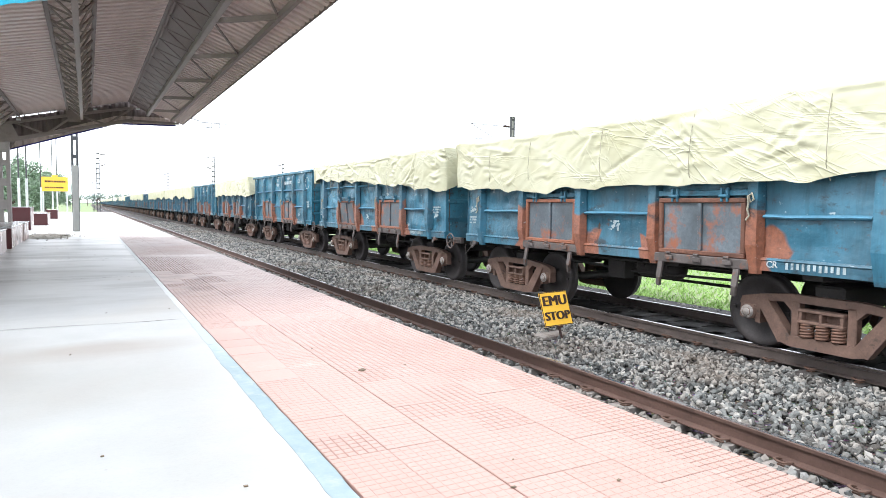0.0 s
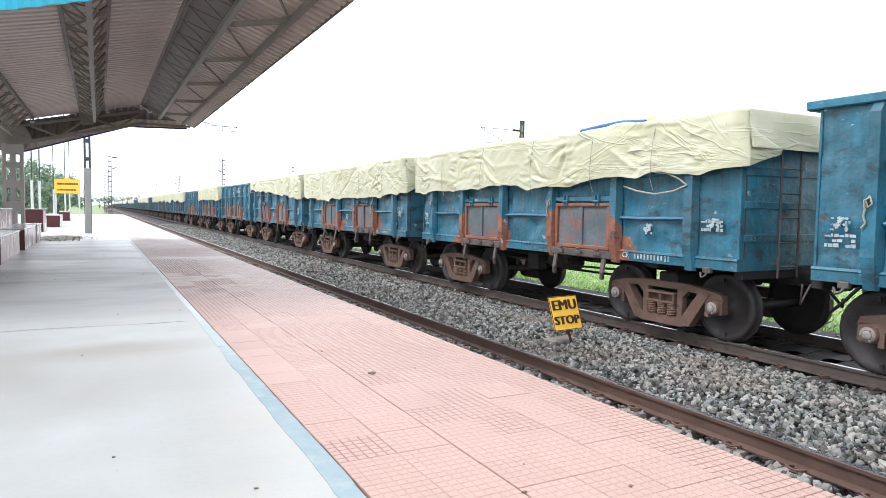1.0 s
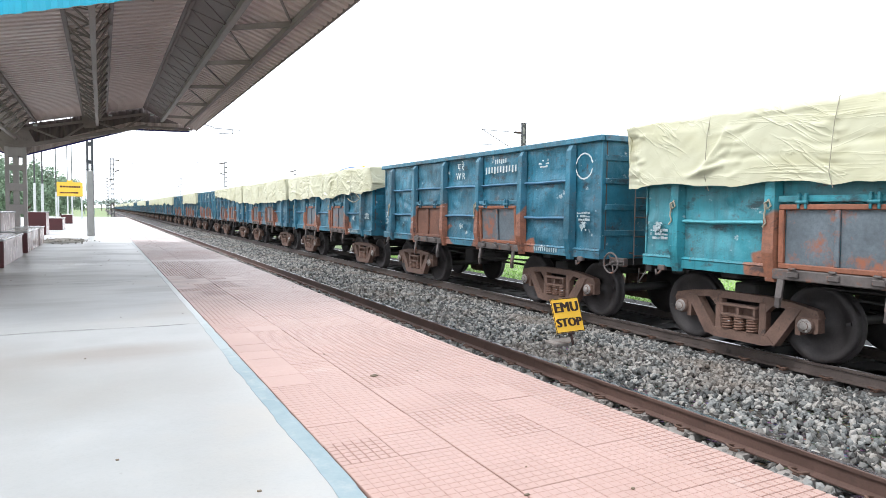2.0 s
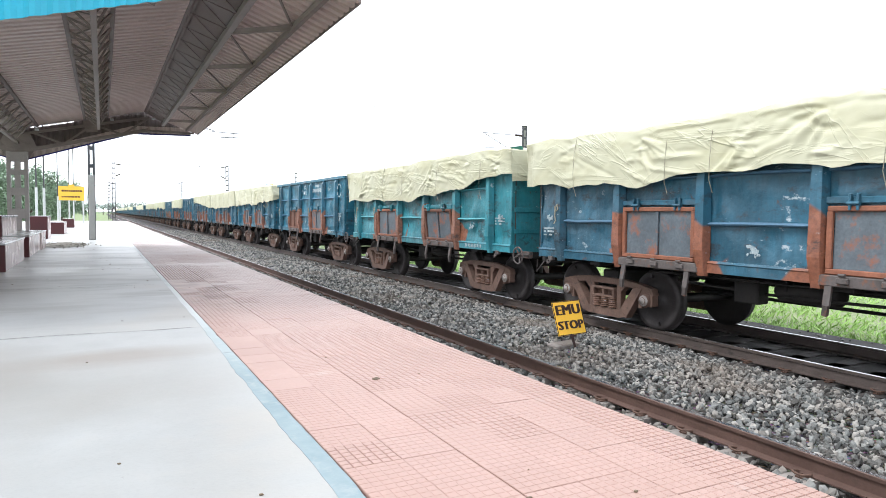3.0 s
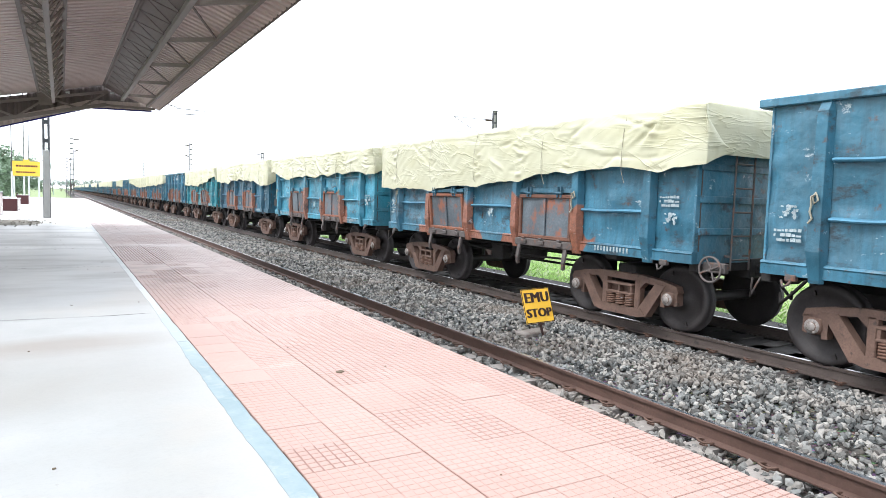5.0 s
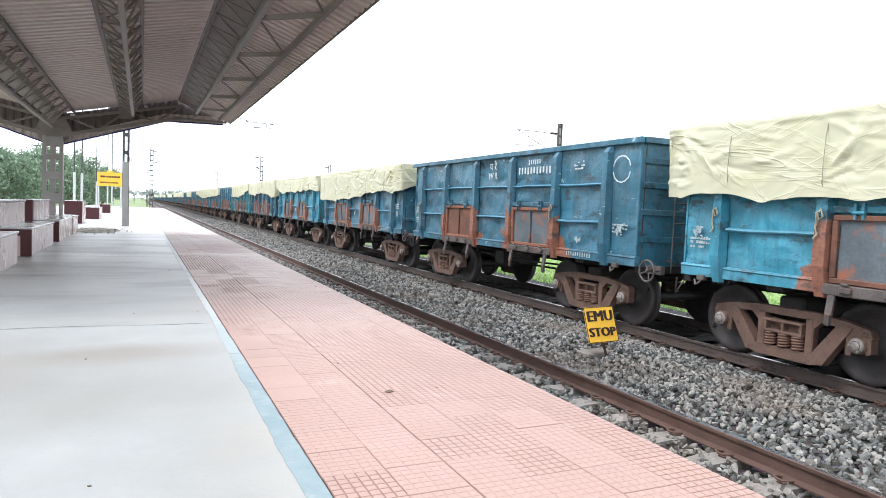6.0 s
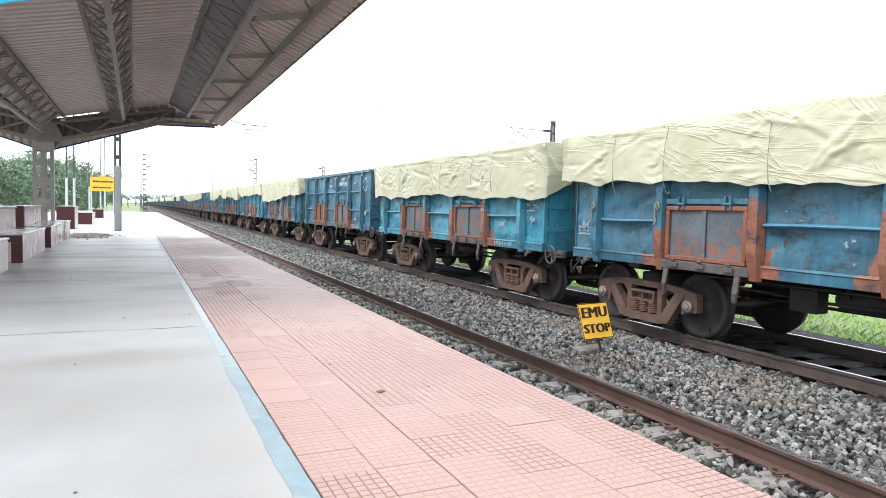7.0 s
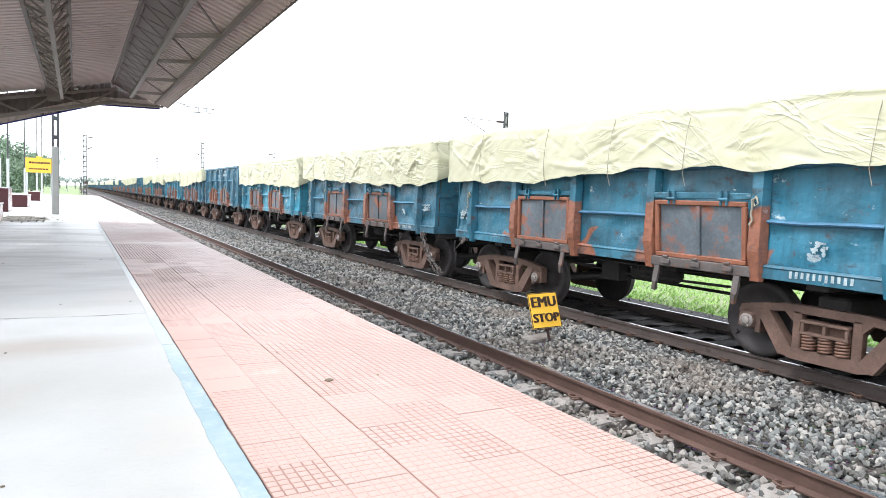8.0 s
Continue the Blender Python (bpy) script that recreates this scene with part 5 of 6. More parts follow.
    for m in (None, FLIP):
        P("coupler", coupler, M_UNDER, m)
    if near:
        P("ladder", ladder, M_GREYIRON)
        P("uncoupling_rod", uncoupling_rod, M_GREYIRON)
        P("uncoupling_rod", uncoupling_rod, M_GREYIRON, FLIP)
        for y in (-4.45, 4.35):
            P("lashing_bracket", step_bracket, M_GREYIRON, pose(0, y, 0))
        if wheel:
            P("hand_wheel", hand_wheel, M_GREYIRON)
        r = random.Random(seed)
        part("stencil_mark", shared("marks_%d" % (seed % 4), marks(seed % 4), M_FAINT), None, w, "faded white stencilled marks", pose(0.03, 4.47, 1.55))
        part("stencil_mark", shared("marks_%d" % ((seed + 1) % 4), marks((seed + 1) % 4), M_FAINT), None, w, "faded white stencilled marks", pose(0.03, -4.45, 1.75 + r.uniform(-0.1, 0.2)))
        P("painted_number", number_bars(11, 0.085, 0.07), M_FAINT, pose(0.02, -3.35, 1.14), w, "faded white painted number")
        P("rope_end", rope, M_ROPE, pose(0, STAN[r.choice((1, 2, 4))], 0), w, "loose pale lashing rope")
        for k, (y, z) in enumerate(((4.46, 1.75), (-4.50, 1.72), (r.choice((-3.3, 0.0)), 1.55))):
            part("torn_patch", shared("torn_patch_%d" % ((seed + k) % 5), torn_patch((seed + k) % 5), M_FAINT), None, w, "torn faded white patch", pose(-0.012, y, z + r.uniform(-0.12, 0.12)))
        P("rope_end", rope, M_ROPE, pose(0, STAN[5], 0), w, "loose pale lashing rope")
    if tarp is None:
        part("owner_mark", LETTERS["WR"], None, w, "white WR lettering", pose(SIDE - 0.045, 0.0, 2.72) @ FACE)
        part("owner_mark", LETTERS["\u092a \u0930\u0947"], None, w, "white painted Devanagari letters", pose(SIDE - 0.045, 0.0, 2.94) @ FACE)
        P("painted_number", number_bars(11, 0.15, 0.115), M_WHITE, pose(0, -1.75, 2.72), w, "white painted number")
        P("painted_code", number_bars(6, 0.10, 0.08), M_WHITE, pose(0, -1.75, 2.92), w, "white painted type code")
        P("stencil_mark", marks(7), M_WHITE, pose(0, -3.3, 2.80), w, "white stencilled figures")
        P("ring_mark", ring_mark, M_WHITE, pose(0, -4.48, 2.72), w, "dashed white circle")
    else:
        part("tarpaulin", shared_tarp(tarp), None, w, "cream tarpaulin lashed over the load")
        if near:
            for y in (-3.6, -1.9, 0.1, 1.9, 3.5):
                P("tarpaulin_rope", tarp_rope, M_ROPE, pose(-0.035, y + r.uniform(-0.5, 0.5), 0, r.uniform(-3, 3)))
    for o in w.children:
        if o.name.startswith(("stencil_mark", "painted_number", "painted_code", "torn_patch")):
            o["kind"] = "stuff"
    return w, sets


def shared_tarp(seed):
    if ("tarp", seed) not in CACHE:
        CACHE["tarp", seed] = tarpaulin(seed).mesh("tarpaulin", M_TARP)
    return CACHE["tarp", seed]


LETTERS = {"WR": lettering("W R", 0.22), "SE": lettering("SE", 0.15), "CR": lettering("CR", 0.12), "\u092a \u0930\u0947": lettering("\u092a \u0930\u0947", 0.24)}
for word, me in LETTERS.items():
    me.materials.append(M_WHITE)

# order of the train: from far ahead (negative) to the wagons that come in last
OPEN_WAGONS = {0, -4, -6, 5, -11, -15, -16, -20, -24, -29, -33, -37}
PAINTS = {0: M_DEEP, -1: M_DEEP, -2: M_BLUE, -3: M_BLUE, -4: M_DEEP, 1: M_TEAL, 2: M_DARK, 3: M_FADED, 4: M_BLUE, 5: M_BLUE, 6: M_FADED, 7: M_BLUE, 8: M_DEEP, 9: M_BLUE}
WORDS = {"wagon_blue_paint": "dusty blue", "wagon_teal_paint": "teal", "wagon_faded_paint": "light blue", "wagon_deep_paint": "deep blue", "wagon_dark_paint": "dark grimy blue"}
TRAIN, WHEELS = [], []
for i in range(-44, 11):
    paint = PAINTS.get(i, (M_BLUE, M_DARK, M_DEEP, M_DARK)[i % 4])
    covered = i not in OPEN_WAGONS
    text = WORDS[paint.name] + (" open goods wagon under cream tarpaulin, orange primer patches" if covered else " uncovered open goods wagon with rusty side doors")
    w, sets = goods_wagon(text, paint, (i if i in HEMS else 20 + i % 5) if covered else None, i in (0, 5), -6 <= i <= 9, i not in (-1, -2, 2, 3, 7), i + 50)
    if i == -1:      # a folded blue and yellow sheet left on the load
        part("folded_sheet", Build().path([(-1.28, -2.9, 3.33), (-1.31, -2.4, 3.37), (-1.29, -1.9, 3.36), (-1.33, -1.4, 3.32)], 0.05, 8), M_BLUESHEET, w, "folded blue plastic sheet")
        part("folded_sheet", Build().path([(-1.2, -3.4, 3.34), (-1.1, -2.7, 3.37), (-1.15, -2.1, 3.37), (-1.2, -1.3, 3.33)], 0.055, 8), M_YELLOW, w, "folded yellow plastic sheet")
    if i == 1:       # a scrap of green cloth tied on the trailing corner
        rows = [[(-1.50 + 0.30 * u + 0.03 * math.sin(9 * v), -HALF + 0.05 - 0.10 * v + 0.04 * math.sin(7 * u), 3.31 - 0.30 * v + 0.05 * u * math.cos(5 * v)) for u in [k / 6 for k in range(7)]] for v in [k / 6 for k in range(7)]]
        part("green_cloth", Build().grid(rows).grid([[(x, y - 0.02, z) for x, y, z in row] for row in rows]), M_GREENCLOTH, w, "scrap of dark green cloth")
    if i in (-1, -2):
        part("owner_mark", LETTERS["CR"], None, w, "white CR lettering", pose(SIDE - 0.032, -2.80, 1.185) @ FACE)
    if i == 3:
        part("owner_mark", LETTERS["SE"], None, w, "white SE lettering", pose(SIDE - 0.032, 3.88, 1.185) @ FACE)
        part("painted_number", shared("number_small", number_bars(8, 0.10, 0.09), M_FAINT), None, w, "white painted number", pose(0.02, 3.22, 1.135))["kind"] = "stuff"
    if i == 3:       # black stencil panel
        part("black_panel", Build().box(SIDE - 0.042, SIDE - 0.03, 4.22, 4.80, 1.42, 1.72, 0.002), M_UNDER, w, "worn black stencil panel")
    if i == -1:      # slack lashing below the hem
        part("slack_rope", Build().path([(SIDE - 0.12, -4.08, 2.28), (SIDE - 0.13, -3.85, 2.20), (SIDE - 0.10, -3.45, 2.16), (SIDE - 0.08, -3.05, 2.22), (SIDE - 0.07, -2.75, 2.30)], 0.016, 6)
             .path([(SIDE - 0.12, -4.08, 2.28), (SIDE - 0.15, -3.95, 2.38), (SIDE - 0.15, -3.75, 2.46), (SIDE - 0.16, -3.45, 2.50)], 0.016, 6), M_ROPE, w, "slack pale lashing rope")
    if i == 7:       # a bundle of loose chain hanging at the corner
        for dx, dy, dz, rad in ((0, 0, 0, 0.016), (0.03, -0.05, -0.05, 0.014), (-0.02, 0.05, -0.08, 0.013), (0.01, 0.02, 0.05, 0.012)):
            pts = []
            for k in range(30):
                f = k / 29
                pts.append((SIDE - 0.06 + dx + 0.025 * math.sin(k * 1.9 + dz * 40), -4.42 - 0.95 * f + dy + 0.03 * math.sin(k * 1.3 + dy * 50), 1.08 - 1.12 * f ** 0.75 + 0.32 * f * f + dz * f + 0.03 * math.cos(k * 2.3 + dx * 60)))
            part("loose_chain", Build().path(pts, rad, 5), M_GREYIRON, w, "loose grey chain hanging at the corner")
    TRAIN.append((i, w))
    if -4 <= i <= 8:
        WHEELS += sets


# ---- things on the platform ----
def station_bench(y0, y1, pier=True):
    """A tiled masonry bench: seats on both sides of a low back wall, maroon end frames."""
    w = thing("masonry_bench", "low masonry platform bench in pink granite tile with maroon painted ends", "bench", "platform benches", m=pose(XCOL, y0, 0))
    n = y1 - y0
    for s in (-1, 1):
        part("seat_block", Build().box(s * 0.17, s * 0.64, 0.012, n, 0, 0.43, 0.006), M_PINKTILE, w)
        part("seat_slab", Build().box(s * 0.165, s * 0.66, 0.004, n + 0.01, 0.432, 0.465, 0.008), M_BENCHTOP, w, "polished grey granite seat slab")
        part("end_frame", Build().box(s * 0.50, s * 0.655, -0.016, 0.008, 0, 0.43, 0.004), M_MAROON, w, "maroon painted end")
        part("end_frame", Build().box(s * 0.17, s * 0.499, -0.016, 0.008, 0.33, 0.43, 0.004), M_MAROON, w, "maroon painted end")
    part("back_wall", Build().box(-0.15, 0.15, 0.16, n - 0.02, 0.0, 0.84, 0.006), M_PINKTILE, w)
    part("back_cap", Build().box(-0.175, 0.175, 0.14, n, 0.842, 0.88, 0.01), M_BENCHTOP, w)
    part("pier", Build().box(-0.17, 0.17, -0.02, 0.138, 0.0, 0.88, 0.008), M_MAROON, w, "maroon painted pier")
    return w


for y0, y1 in ((4.6, 7.7), (8.94, 11.9), (12.8, 15.7)):
    station_bench(y0, y1)
w = thing("column_plinth", "pink tiled block round the foot of the canopy column", "plinth", m=pose(XCOL, 15.9, 0))
part("block", Build().box(-0.64, 0.66, 0, 1.35, 0, 0.44, 0.008), M_PINKTILE, w)
part("slab", Build().box(-0.66, 0.68, -0.01, 1.37, 0.442, 0.472, 0.008), M_BENCHTOP, w)


def red_block(x0, x1, y0, y1, h):
    w = thing("brick_seat", "maroon painted masonry block with a pale tiled side", "block", "maroon blocks", m=pose(x0, y0, 0))
    part("front", Build().box(0, x1 - x0, 0, 0.12, 0, h, 0.008), M_MAROON, w)
    part("body", Build().box(0.01, x1 - x0 - 0.006, 0.121, y1 - y0, 0, h - 0.03, 0.008), M_PINKTILE, w)
    part("cap", Build().box(-0.01, x1 - x0 + 0.01, 0.122, y1 - y0 + 0.01, h - 0.028, h + 0.012, 0.008), M_BENCHTOP, w)
    return w


red_block(-4.62, -4.06, 23.3, 25.0, 0.80)
red_block(-4.36, -3.81, 28.9, 31.5, 0.50)
red_block(-4.45, -3.87, 41.5, 43.5, 0.52)


def rubble():
    rng = np.random.default_rng(4)
    heap = Build()
    for k in range(300):
        a, r = rng.uniform(0, 6.28), abs(rng.normal(0, 0.5))
        x, y = -3.35 + 0.75 * r * math.cos(a), 18.4 + 1.9 * r * math.sin(a)
        s = rng.uniform(0.008, 0.026)
        z = max(0.0, 0.07 - 0.05 * r) * rng.uniform(0.3, 1)
        heap.box(-s, s, -s * 0.8, s * 0.7, -s * 0.5, s * 0.5, s * 0.3, m=pose(x, y, z, *rng.uniform(-40, 40, 3)))
    rings = [[(-3.35 + 0.62 * r * math.cos(a) , 18.4 + 1.6 * r * math.sin(a), max(0.002, 0.07 * (1 - r) + 0.03 * noise.noise((r * 4, a * 2, 0)))) for a in [2 * math.pi * k / 24 for k in range(25)]] for r in (0.02, 0.3, 0.6, 0.85, 1.0)]
    heap.grid(rings)
    solo("rubble_heap", heap, M_RUBBLE, "small heap of grey rubble and sand on the platform", "rubble", kind="stuff")


rubble()


def lattice_mast(name, label, x, y, z0, z1, w, group="", foot=None, arms=()):
    """A battened overhead-line mast: two channels joined by plates, with cantilever arms."""
    mast = thing(name, label, "mast", group, m=pose(x, y, 0))
    for s in (-1, 1):
        part("channel", Build().box(s * w / 2 - 0.036, s * w / 2 + 0.036, -0.07, 0.08, z0, z1, 0.004), M_GALV, mast)
    z, k = (foot or z0) + 0.25, 0
    while z < z1 - 0.1:
        part("batten", Build().box(-w / 2 + 0.035, w / 2 - 0.035, -0.045, 0.045, z, z + 0.13, 0.004), M_GALV, mast)
        z += 0.62
    if foot:
        part("concrete_casing", Build().box(-w / 2 - 0.02, w / 2 + 0.02, -0.14, 0.14, z0, foot, 0.02), M_POLEGREY, mast)
    for reach, zt in arms:
        s = math.copysign(1, reach)
        a = part("cantilever", Build().bar((s * w / 2, 0, zt), (reach, 0, zt + 0.02), 0.035), M_GALV, mast, "overhead-line bracket")
        part("stay", Build().tube((s * w / 2, 0, zt - 1.5), (reach * 0.97, 0, zt), 0.02, 6), M_GALV, a)
        part("register_arm", Build().tube((reach * 0.62, 0, zt - 0.95), (reach * 1.12, 0, zt - 0.97), 0.018, 6), M_GALV, a)
        for xx, zz, tilt in ((s * (w / 2 + 0.35), zt, 90), (s * (w / 2 + 0.33), zt - 1.33, 90 - 25)):
            prof = []
            for j in range(7):
                prof += [(0.05, -0.24 + 0.08 * j), (0.085, -0.22 + 0.08 * j)]
            part("insulator", Build().lathe([(0, -0.25)] + prof + [(0, 0.32)], pose(xx, 0, zz, 0, s * tilt, 0), 10), M_INSUL, a, "brown ribbed insulator")
    return mast


mast = lattice_mast("overhead_mast", "grey lattice overhead-line mast cased in concrete on the platform", -2.65, 22.2, 0, 7.0, 0.15, "overhead-line masts", 2.25)
arm = part("cantilever", Build().tube((0.1, 0, 5.05), (4.1, 0, 4.05), 0.014, 6), M_GALV, mast, "thin overhead-line bracket")
part("register_arm", Build().tube((4.0, 0, 4.02), (5.05, 0, 4.0), 0.013, 6), M_GALV, arm)
part("steady_arm", Build().tube((4.3, 0, 3.83), (4.95, 0, 3.85), 0.013, 6).tube((4.5, 0, 3.84), (4.5, 0, 4.01), 0.01, 6).tube((4.78, 0, 3.84), (4.78, 0, 4.01), 0.01, 6), M_GALV, arm)

lattice_mast("overhead_mast", "grey overhead-line mast beyond the platform end", -1.05, 88.0, Z_GROUND, 7.2, 0.34, "overhead-line masts", None, ((3.0, 6.9),))
lattice_mast("overhead_mast", "dark overhead-line mast beyond the goods train", 12.18, 85.6, Z_GROUND, 7.2, 0.30, "overhead-line masts", None, ((-3.6, 6.9),))
near_mast = lattice_mast("overhead_mast", "dark overhead-line mast beyond the goods train", 23.8, 34.4, Z_GROUND, 7.2, 0.26, "overhead-line masts", None, ((-3.4, 6.55),))
part("web", Build().box(-0.10, 0.10, -0.02, 0.02, Z_GROUND, 7.18), M_POLEGREY, near_mast)
part("cap", Build().box(-0.19, 0.19, -0.10, 0.10, 7.2, 7.24, 0.01), M_GALV, near_mast)
for x, y in ((12.2, 140.0), (-1.1, 150.0), (12.2, 200.0), (23.8, 95.0)):
    lattice_mast("overhead_mast", "distant overhead-line mast in haze", x, y, Z_GROUND, 7.2, 0.30, "overhead-line masts", None, ((3.0 if x < 0 else -3.4, 6.8),))

wires = thing("overhead_wires", "thin overhead contact wires above the lines", "wires", kind="structure")
for x, z in ((1.83, 4.65), (1.83, 5.85), (8.6, 4.65), (8.6, 5.85)):
    b = Build()
    ys = [22.2, 88.0, 150.0, 260] if x < 5 else [24, 85.6, 140.0, 260]
    for ya, yb in zip(ys[:-1], ys[1:]):
        sag = 0.0 if z < 5 else 0.7
        pts = [(x, ya + (yb - ya) * k / 10, z - sag * 4 * (k / 10) * (1 - k / 10)) for k in range(11)]
        b.path(pts, 0.007, 4)
    part("wire", b, M_WIRE, wires)


def light_pole(x, y, h, r=0.05):
    w = thing("lamp_post", "whitewashed steel lamp post on the platform", "lamp post", "platform lamp posts", m=pose(x, y, 0))
    part("lower_post", Build().tube((0, 0, 0), (0, 0, 2.2), r * 1.25, 10), M_POLE, w)
    part("upper_post", Build().tube((0, 0, 2.2), (0, 0, h), r * 0.7, 10), M_GALV, w)
    part("arm", Build().path([(0, 0, h - 0.1), (0.3, 0, h + 0.1), (0.9, 0, h + 0.15)], 0.025, 6), M_GALV, w)
    part("lamp_head", Build().box(0.85, 1.35, -0.09, 0.09, h + 0.09, h + 0.2, 0.03), M_POLE, w)
    return w


for x, y, h in ((-5.35, 36.0, 6.5), (-5.05, 36.6, 5.9), (-5.55, 58.0, 8.5), (-4.9, 62.0, 9.0), (-4.7, 66.0, 9.5)):
    light_pole(x, y, h)

w = thing("station_name_board", "yellow station name board with dark lettering on two posts", "sign", m=pose(-4.6, 59.0, 0))
part("panel", Build().box(-0.95, 0.93, -0.03, 0.03, 1.88, 3.05, 0.01), M_YELLOW, w)
part("panel_crest", Build().box(-0.22, 0.2, -0.025, 0.025, 3.05, 3.2, 0.04), M_YELLOW, w)
for x in (-0.86, 0.84):
    part("post", Build().box(x - 0.06, x + 0.06, 0.032, 0.12, 0, 3.05, 0.01), M_POLE, w)
r = random.Random(2)
for z, hgt in ((2.60, 0.15), (2.12, 0.12)):
    b = Build()
    x = -0.72
    while x < 0.62:
        n = r.uniform(0.08, 0.17)
        b.box(x, x + n, -0.036, -0.031, z, z + hgt)
        x += n + 0.035
    part("text_line", b, M_MAROON, w, "dark unreadable lettering")["kind"] = "stuff"

# ---- stop board on the ballast ----
w = thing("stop_board", "square yellow EMU STOP board leaning on a thin post", "sign", m=pose(4.01, 4.29, -0.559, -20, -2, -1))
part("panel", Build().box(-0.266, 0.266, -0.005, 0.005, -0.266, 0.266, 0.003), M_YELLOW, w)
b = Build()
for s in (-1, 1):
    b.box(-0.266, 0.266, -0.007, -0.0055, s * 0.258 - 0.006, s * 0.258 + 0.006)
    b.box(s * 0.258 - 0.006, s * 0.258 + 0.006, -0.007, -0.0055, -0.25, 0.25)
part("border", b, M_BLACK, w, "thin dark border")
for text, z, size in (("EMU", 0.120, 0.222), ("STOP", -0.116, 0.184)):
    me = lettering(text, size, 0.002, 1.07)
    me.materials.append(M_BLACK)
    word = part("lettering", me, None, w, "dark capital letters %s" % text, pose(0, -0.009, z, 90, 0, 0))
    for k, dx in enumerate((-0.013, -0.006, 0.006, 0.013)):
        part("bold_stroke", me, None, word, "", pose(dx, 0, 0.0004 * (k + 1)))
part("post", Build().box(-0.02, 0.02, 0.008, 0.03, -0.52, 0.2, 0.004), M_BLACK, w)
part("tie", Build().box(-0.06, 0.06, -0.008, 0.008, -0.30, -0.267, 0.003), M_BLACK, w)
solo("sign_footing", Build().box(-0.26, 0.30, -0.12, 0.16, -0.06, 0.02, 0.02), M_SLEEPER, "flat grey concrete footing under the stop board", "footing", m=pose(4.05, 4.42, -0.995, 0, 0, 8))


# ---- distance ----
def tree(x, y, h, spread, seed, leaf, n_clumps=46, n_leaves=60):
    """Tapered trunk, forking limbs and a crown of small leaf clumps."""
    r = random.Random(seed)
    t = thing("tree", "broad leafy green tree standing behind the station", "tree", "trees behind the station", m=pose(x, y, Z_GROUND))
    b = Build()
    top = Vector((r.uniform(-0.3, 0.3), r.uniform(-0.3, 0.3), h * 0.45))
    b.tube((0, 0, -0.1), top, h * 0.035, 8, h * 0.022)
    tips = []
    for k in range(7):
        a = 2 * math.pi * k / 7 + r.uniform(-0.3, 0.3)
        mid = top + Vector((math.cos(a) * spread * 0.35, math.sin(a) * spread * 0.35, h * r.uniform(0.08, 0.25)))
        tip = mid + Vector((math.cos(a) * spread * 0.3, math.sin(a) * spread * 0.3, h * r.uniform(0.05, 0.22)))
        b.tube(top - Vector((0, 0, h * r.uniform(0, 0.12))), mid, h * 0.016, 6, h * 0.009).tube(mid, tip, h * 0.009, 5, h * 0.004)
        tips += [mid, tip]
    part("trunk", b, M_BARK, t)
    rng = np.random.default_rng(seed)
    vs, fs = [], []
    for k in range(n_clumps):
        if k < len(tips):
            c = tips[k]
        else:
            a, rr = r.uniform(0, 6.28), spread * math.sqrt(r.random()) * 0.95
            c = Vector((math.cos(a) * rr, math.sin(a) * rr, h * (0.14 + 0.84 * r.random() * (1 - 0.5 * (rr / spread) ** 2))))
        cr = h * r.uniform(0.05, 0.11)
        d = rng.normal(0, 0.5, (n_leaves, 3)) * cr + np.array(c)
        for p in d:
            s = h * r.uniform(0.010, 0.022)
            u = rng.normal(0, 1, 3)
            u /= np.linalg.norm(u)
            v = np.cross(u, rng.normal(0, 1, 3))
            v /= np.linalg.norm(v) + 1e-6
            n = len(vs)
            vs += [tuple(p - u * s - v * s * 0.6), tuple(p + u * s * 1.1), tuple(p + v * s), tuple(p - u * s * 0.4 + v * s * 0.7)]
            fs += [(n, n + 1, n + 2, n + 3)]
    me = bpy.data.meshes.new("crown")
    me.from_pydata(vs, [], fs)
    me.materials.append(leaf)
    part("crown", me, None, t)
    return t


r = random.Random(21)
protos = [tree(x, y, h, sp, 40 + k, M_LEAF, 64, 150) for k, (x, y, h, sp) in enumerate(((-20.5, 82, 9.4, 4.6), (-26, 88, 10.4, 5.2), (-17.5, 92, 8.2, 4.0), (-20, 104, 8.6, 4.4)))]
for x, y in ((-24, 74), (-29, 78), (-16.5, 100), (-14.5, 112), (-18, 118), (-13, 126), (-22, 112), (-11.5, 138), (-16, 140), (-30, 96), (-10.0, 158), (-13, 165), (-34, 84), (-28, 108), (-20, 130)):
    copy_thing(protos[r.randrange(4)], pose(x, y, Z_GROUND - 0.5 * r.random(), 0, 0, r.uniform(0, 360)))
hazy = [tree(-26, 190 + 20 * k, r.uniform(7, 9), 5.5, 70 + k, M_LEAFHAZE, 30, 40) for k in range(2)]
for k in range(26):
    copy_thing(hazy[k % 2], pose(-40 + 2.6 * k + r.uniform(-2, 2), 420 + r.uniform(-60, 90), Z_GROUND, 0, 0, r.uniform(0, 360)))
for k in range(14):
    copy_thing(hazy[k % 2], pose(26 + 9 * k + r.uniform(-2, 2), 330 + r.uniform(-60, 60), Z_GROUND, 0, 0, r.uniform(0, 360)))

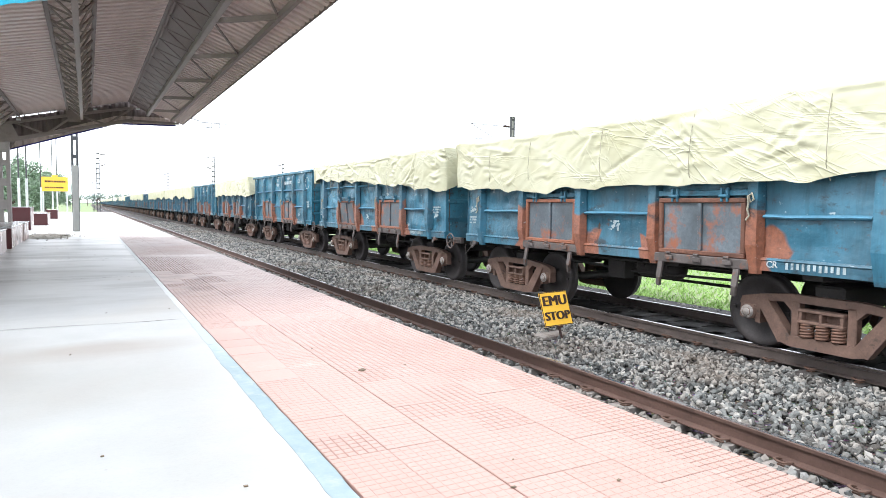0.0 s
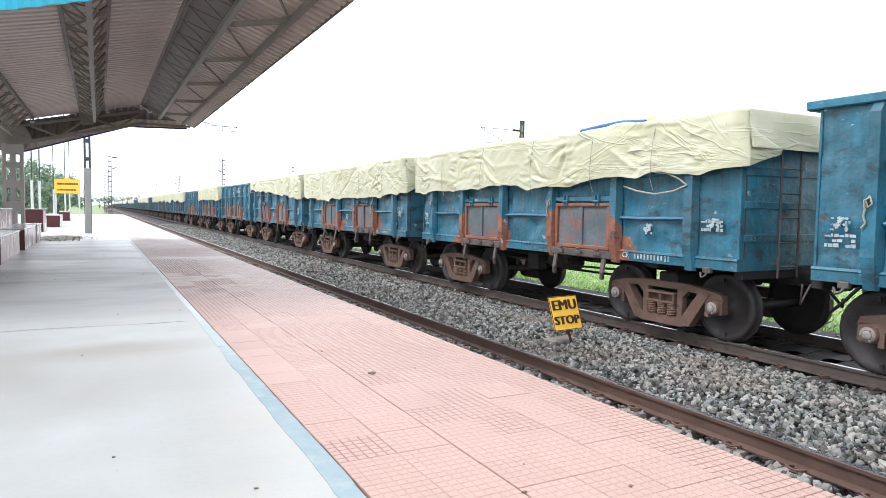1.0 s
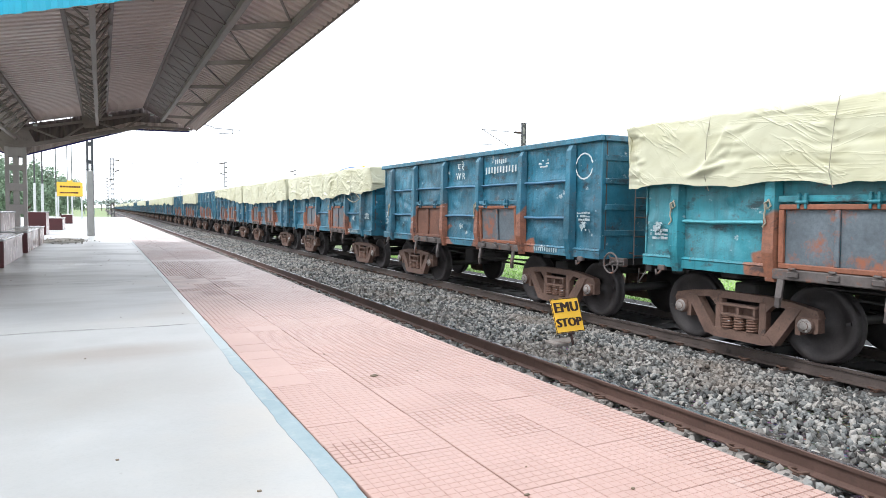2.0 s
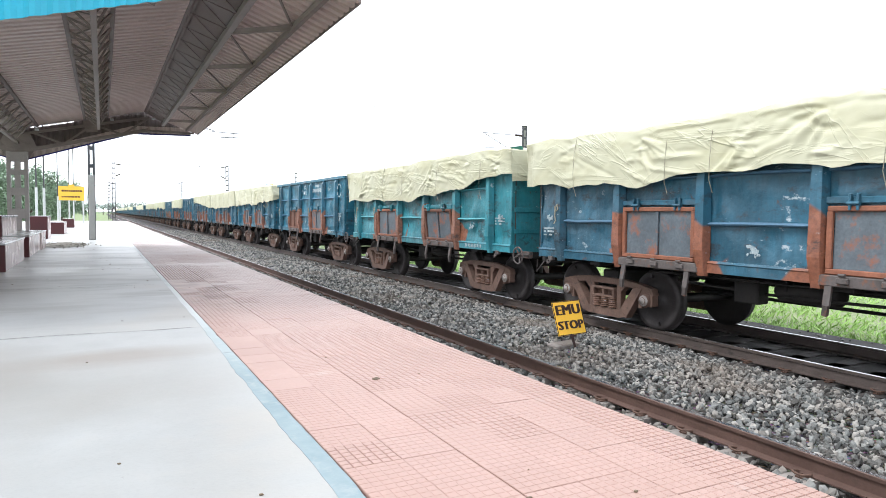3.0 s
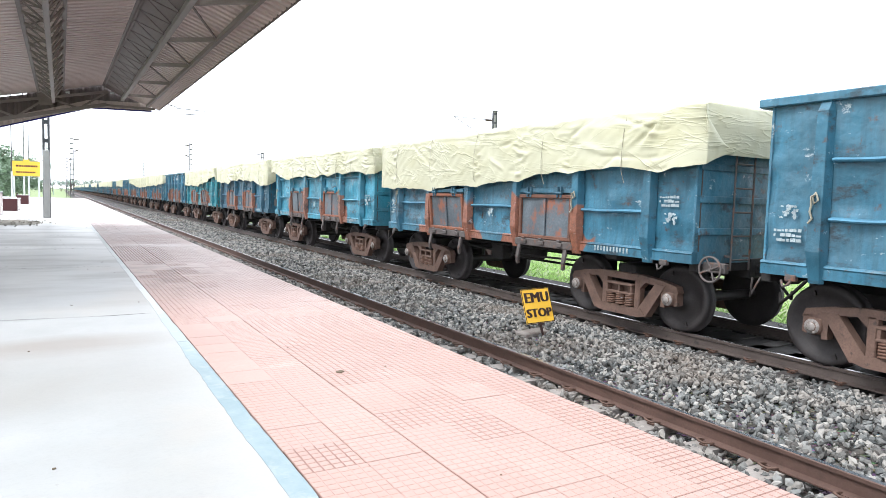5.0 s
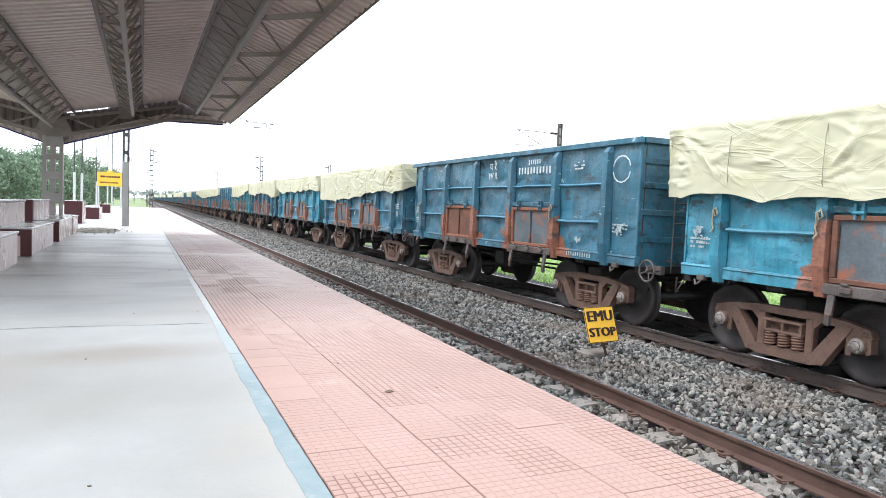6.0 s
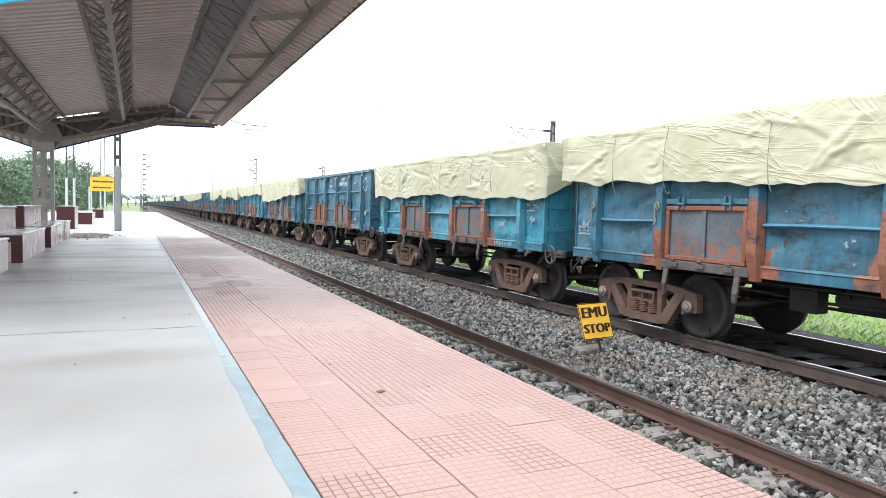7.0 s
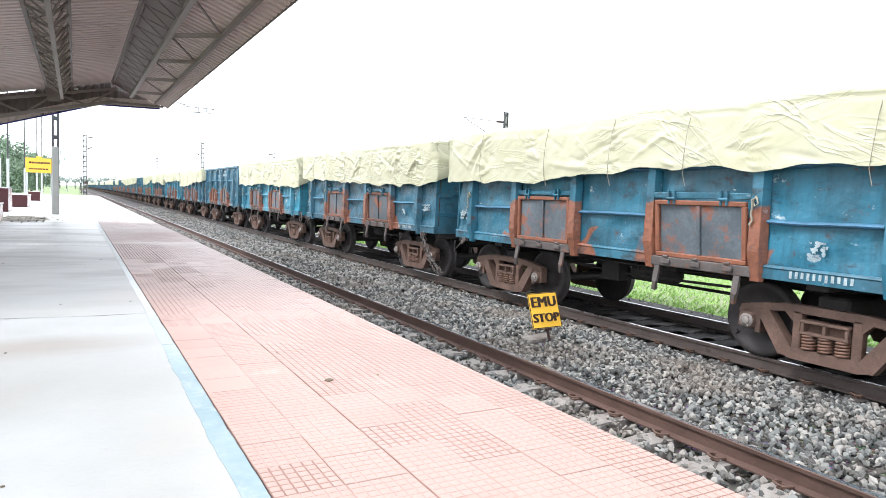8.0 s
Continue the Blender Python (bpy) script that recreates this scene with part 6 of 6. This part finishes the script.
b = Build()
for s in (-1, 1):
    for q in (-1, 1):
        b.bar((s * 1.6, q * 1.6, 0), (s * 0.25, q * 0.25, 17), 0.12)
for k in range(9):
    z = 1.8 * k
    c = lambda z: 1.6 - 1.35 * z / 17
    for s in (-1, 1):
        b.bar((-c(z) * s, -c(z), z), (c(z + 1.8) * s, -c(z + 1.8), z + 1.8), 0.07)
        b.bar((s * c(z), -c(z), z), (s * c(z + 1.8), c(z + 1.8), z + 1.8), 0.07)
for z in (11.5, 13.6, 15.6):
    b.bar((-2.4, 0, z), (2.4, 0, z), 0.14)
# the pylon takes the hazed green, so haze is in its colour
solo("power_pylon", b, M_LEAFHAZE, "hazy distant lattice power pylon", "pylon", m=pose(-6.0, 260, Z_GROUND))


lattice_mast("overhead_mast", "pale lattice overhead-line mast before the trees", -15.6, 70.0, Z_GROUND, 7.0, 0.34, "overhead-line masts", None, ((3.0, 6.6),))


def grass():
    """Rough grass on the far side of the goods line."""
    rng = np.random.default_rng(9)
    vs, fs = [], []
    for k in range(26000):
        x, y = 9.55 + 11 * rng.random() ** 1.6, rng.uniform(0.5, 30)
        h = rng.uniform(0.05, 0.20)
        a = rng.uniform(0, 3.14)
        dx, dy = math.cos(a) * 0.02, math.sin(a) * 0.02
        lx, ly = rng.normal(0, 0.07, 2)
        z = max(bed_height(x), Z_GROUND + 0.1) - 0.02
        n = len(vs)
        vs += [(x - dx, y - dy, z), (x + dx, y + dy, z), (x + lx * 0.5 + dx * 0.7, y + ly * 0.5 + dy * 0.7, z + h * 0.6), (x + lx * 1.3, y + ly * 1.3, z + h)]
        fs += [(n, n + 1, n + 2, n + 3)]
    me = bpy.data.meshes.new("grass")
    me.from_pydata(vs, [], fs)
    me.materials.append(M_GRASS)
    tagged(new("grass", me), "bright green rough grass beyond the goods line", "grass", kind="stuff")


grass()
tiles()


# ---- what moves ----
def motions():
    """The goods train draws away; its wheels turn."""
    run = ((0.0, -20.25), (2.0, 6.75), (4.0, 33.75), (6.0, 60.35), (8.0, 86.83))
    for i, w in TRAIN:
        y = 8.082 - 10.713 * i - HALF
        walk(w, [(t, pose(XC, y + s, ZR)) for t, s in run])
    turn = 13.39 / 0.5
    for ws in WHEELS:
        y = ws.matrix_basis.translation.y
        walk(ws, [(k / 30, pose(0, y, 0.5, -math.degrees(turn * k / 30), 0, 0)) for k in range(0, 241)])


motions()
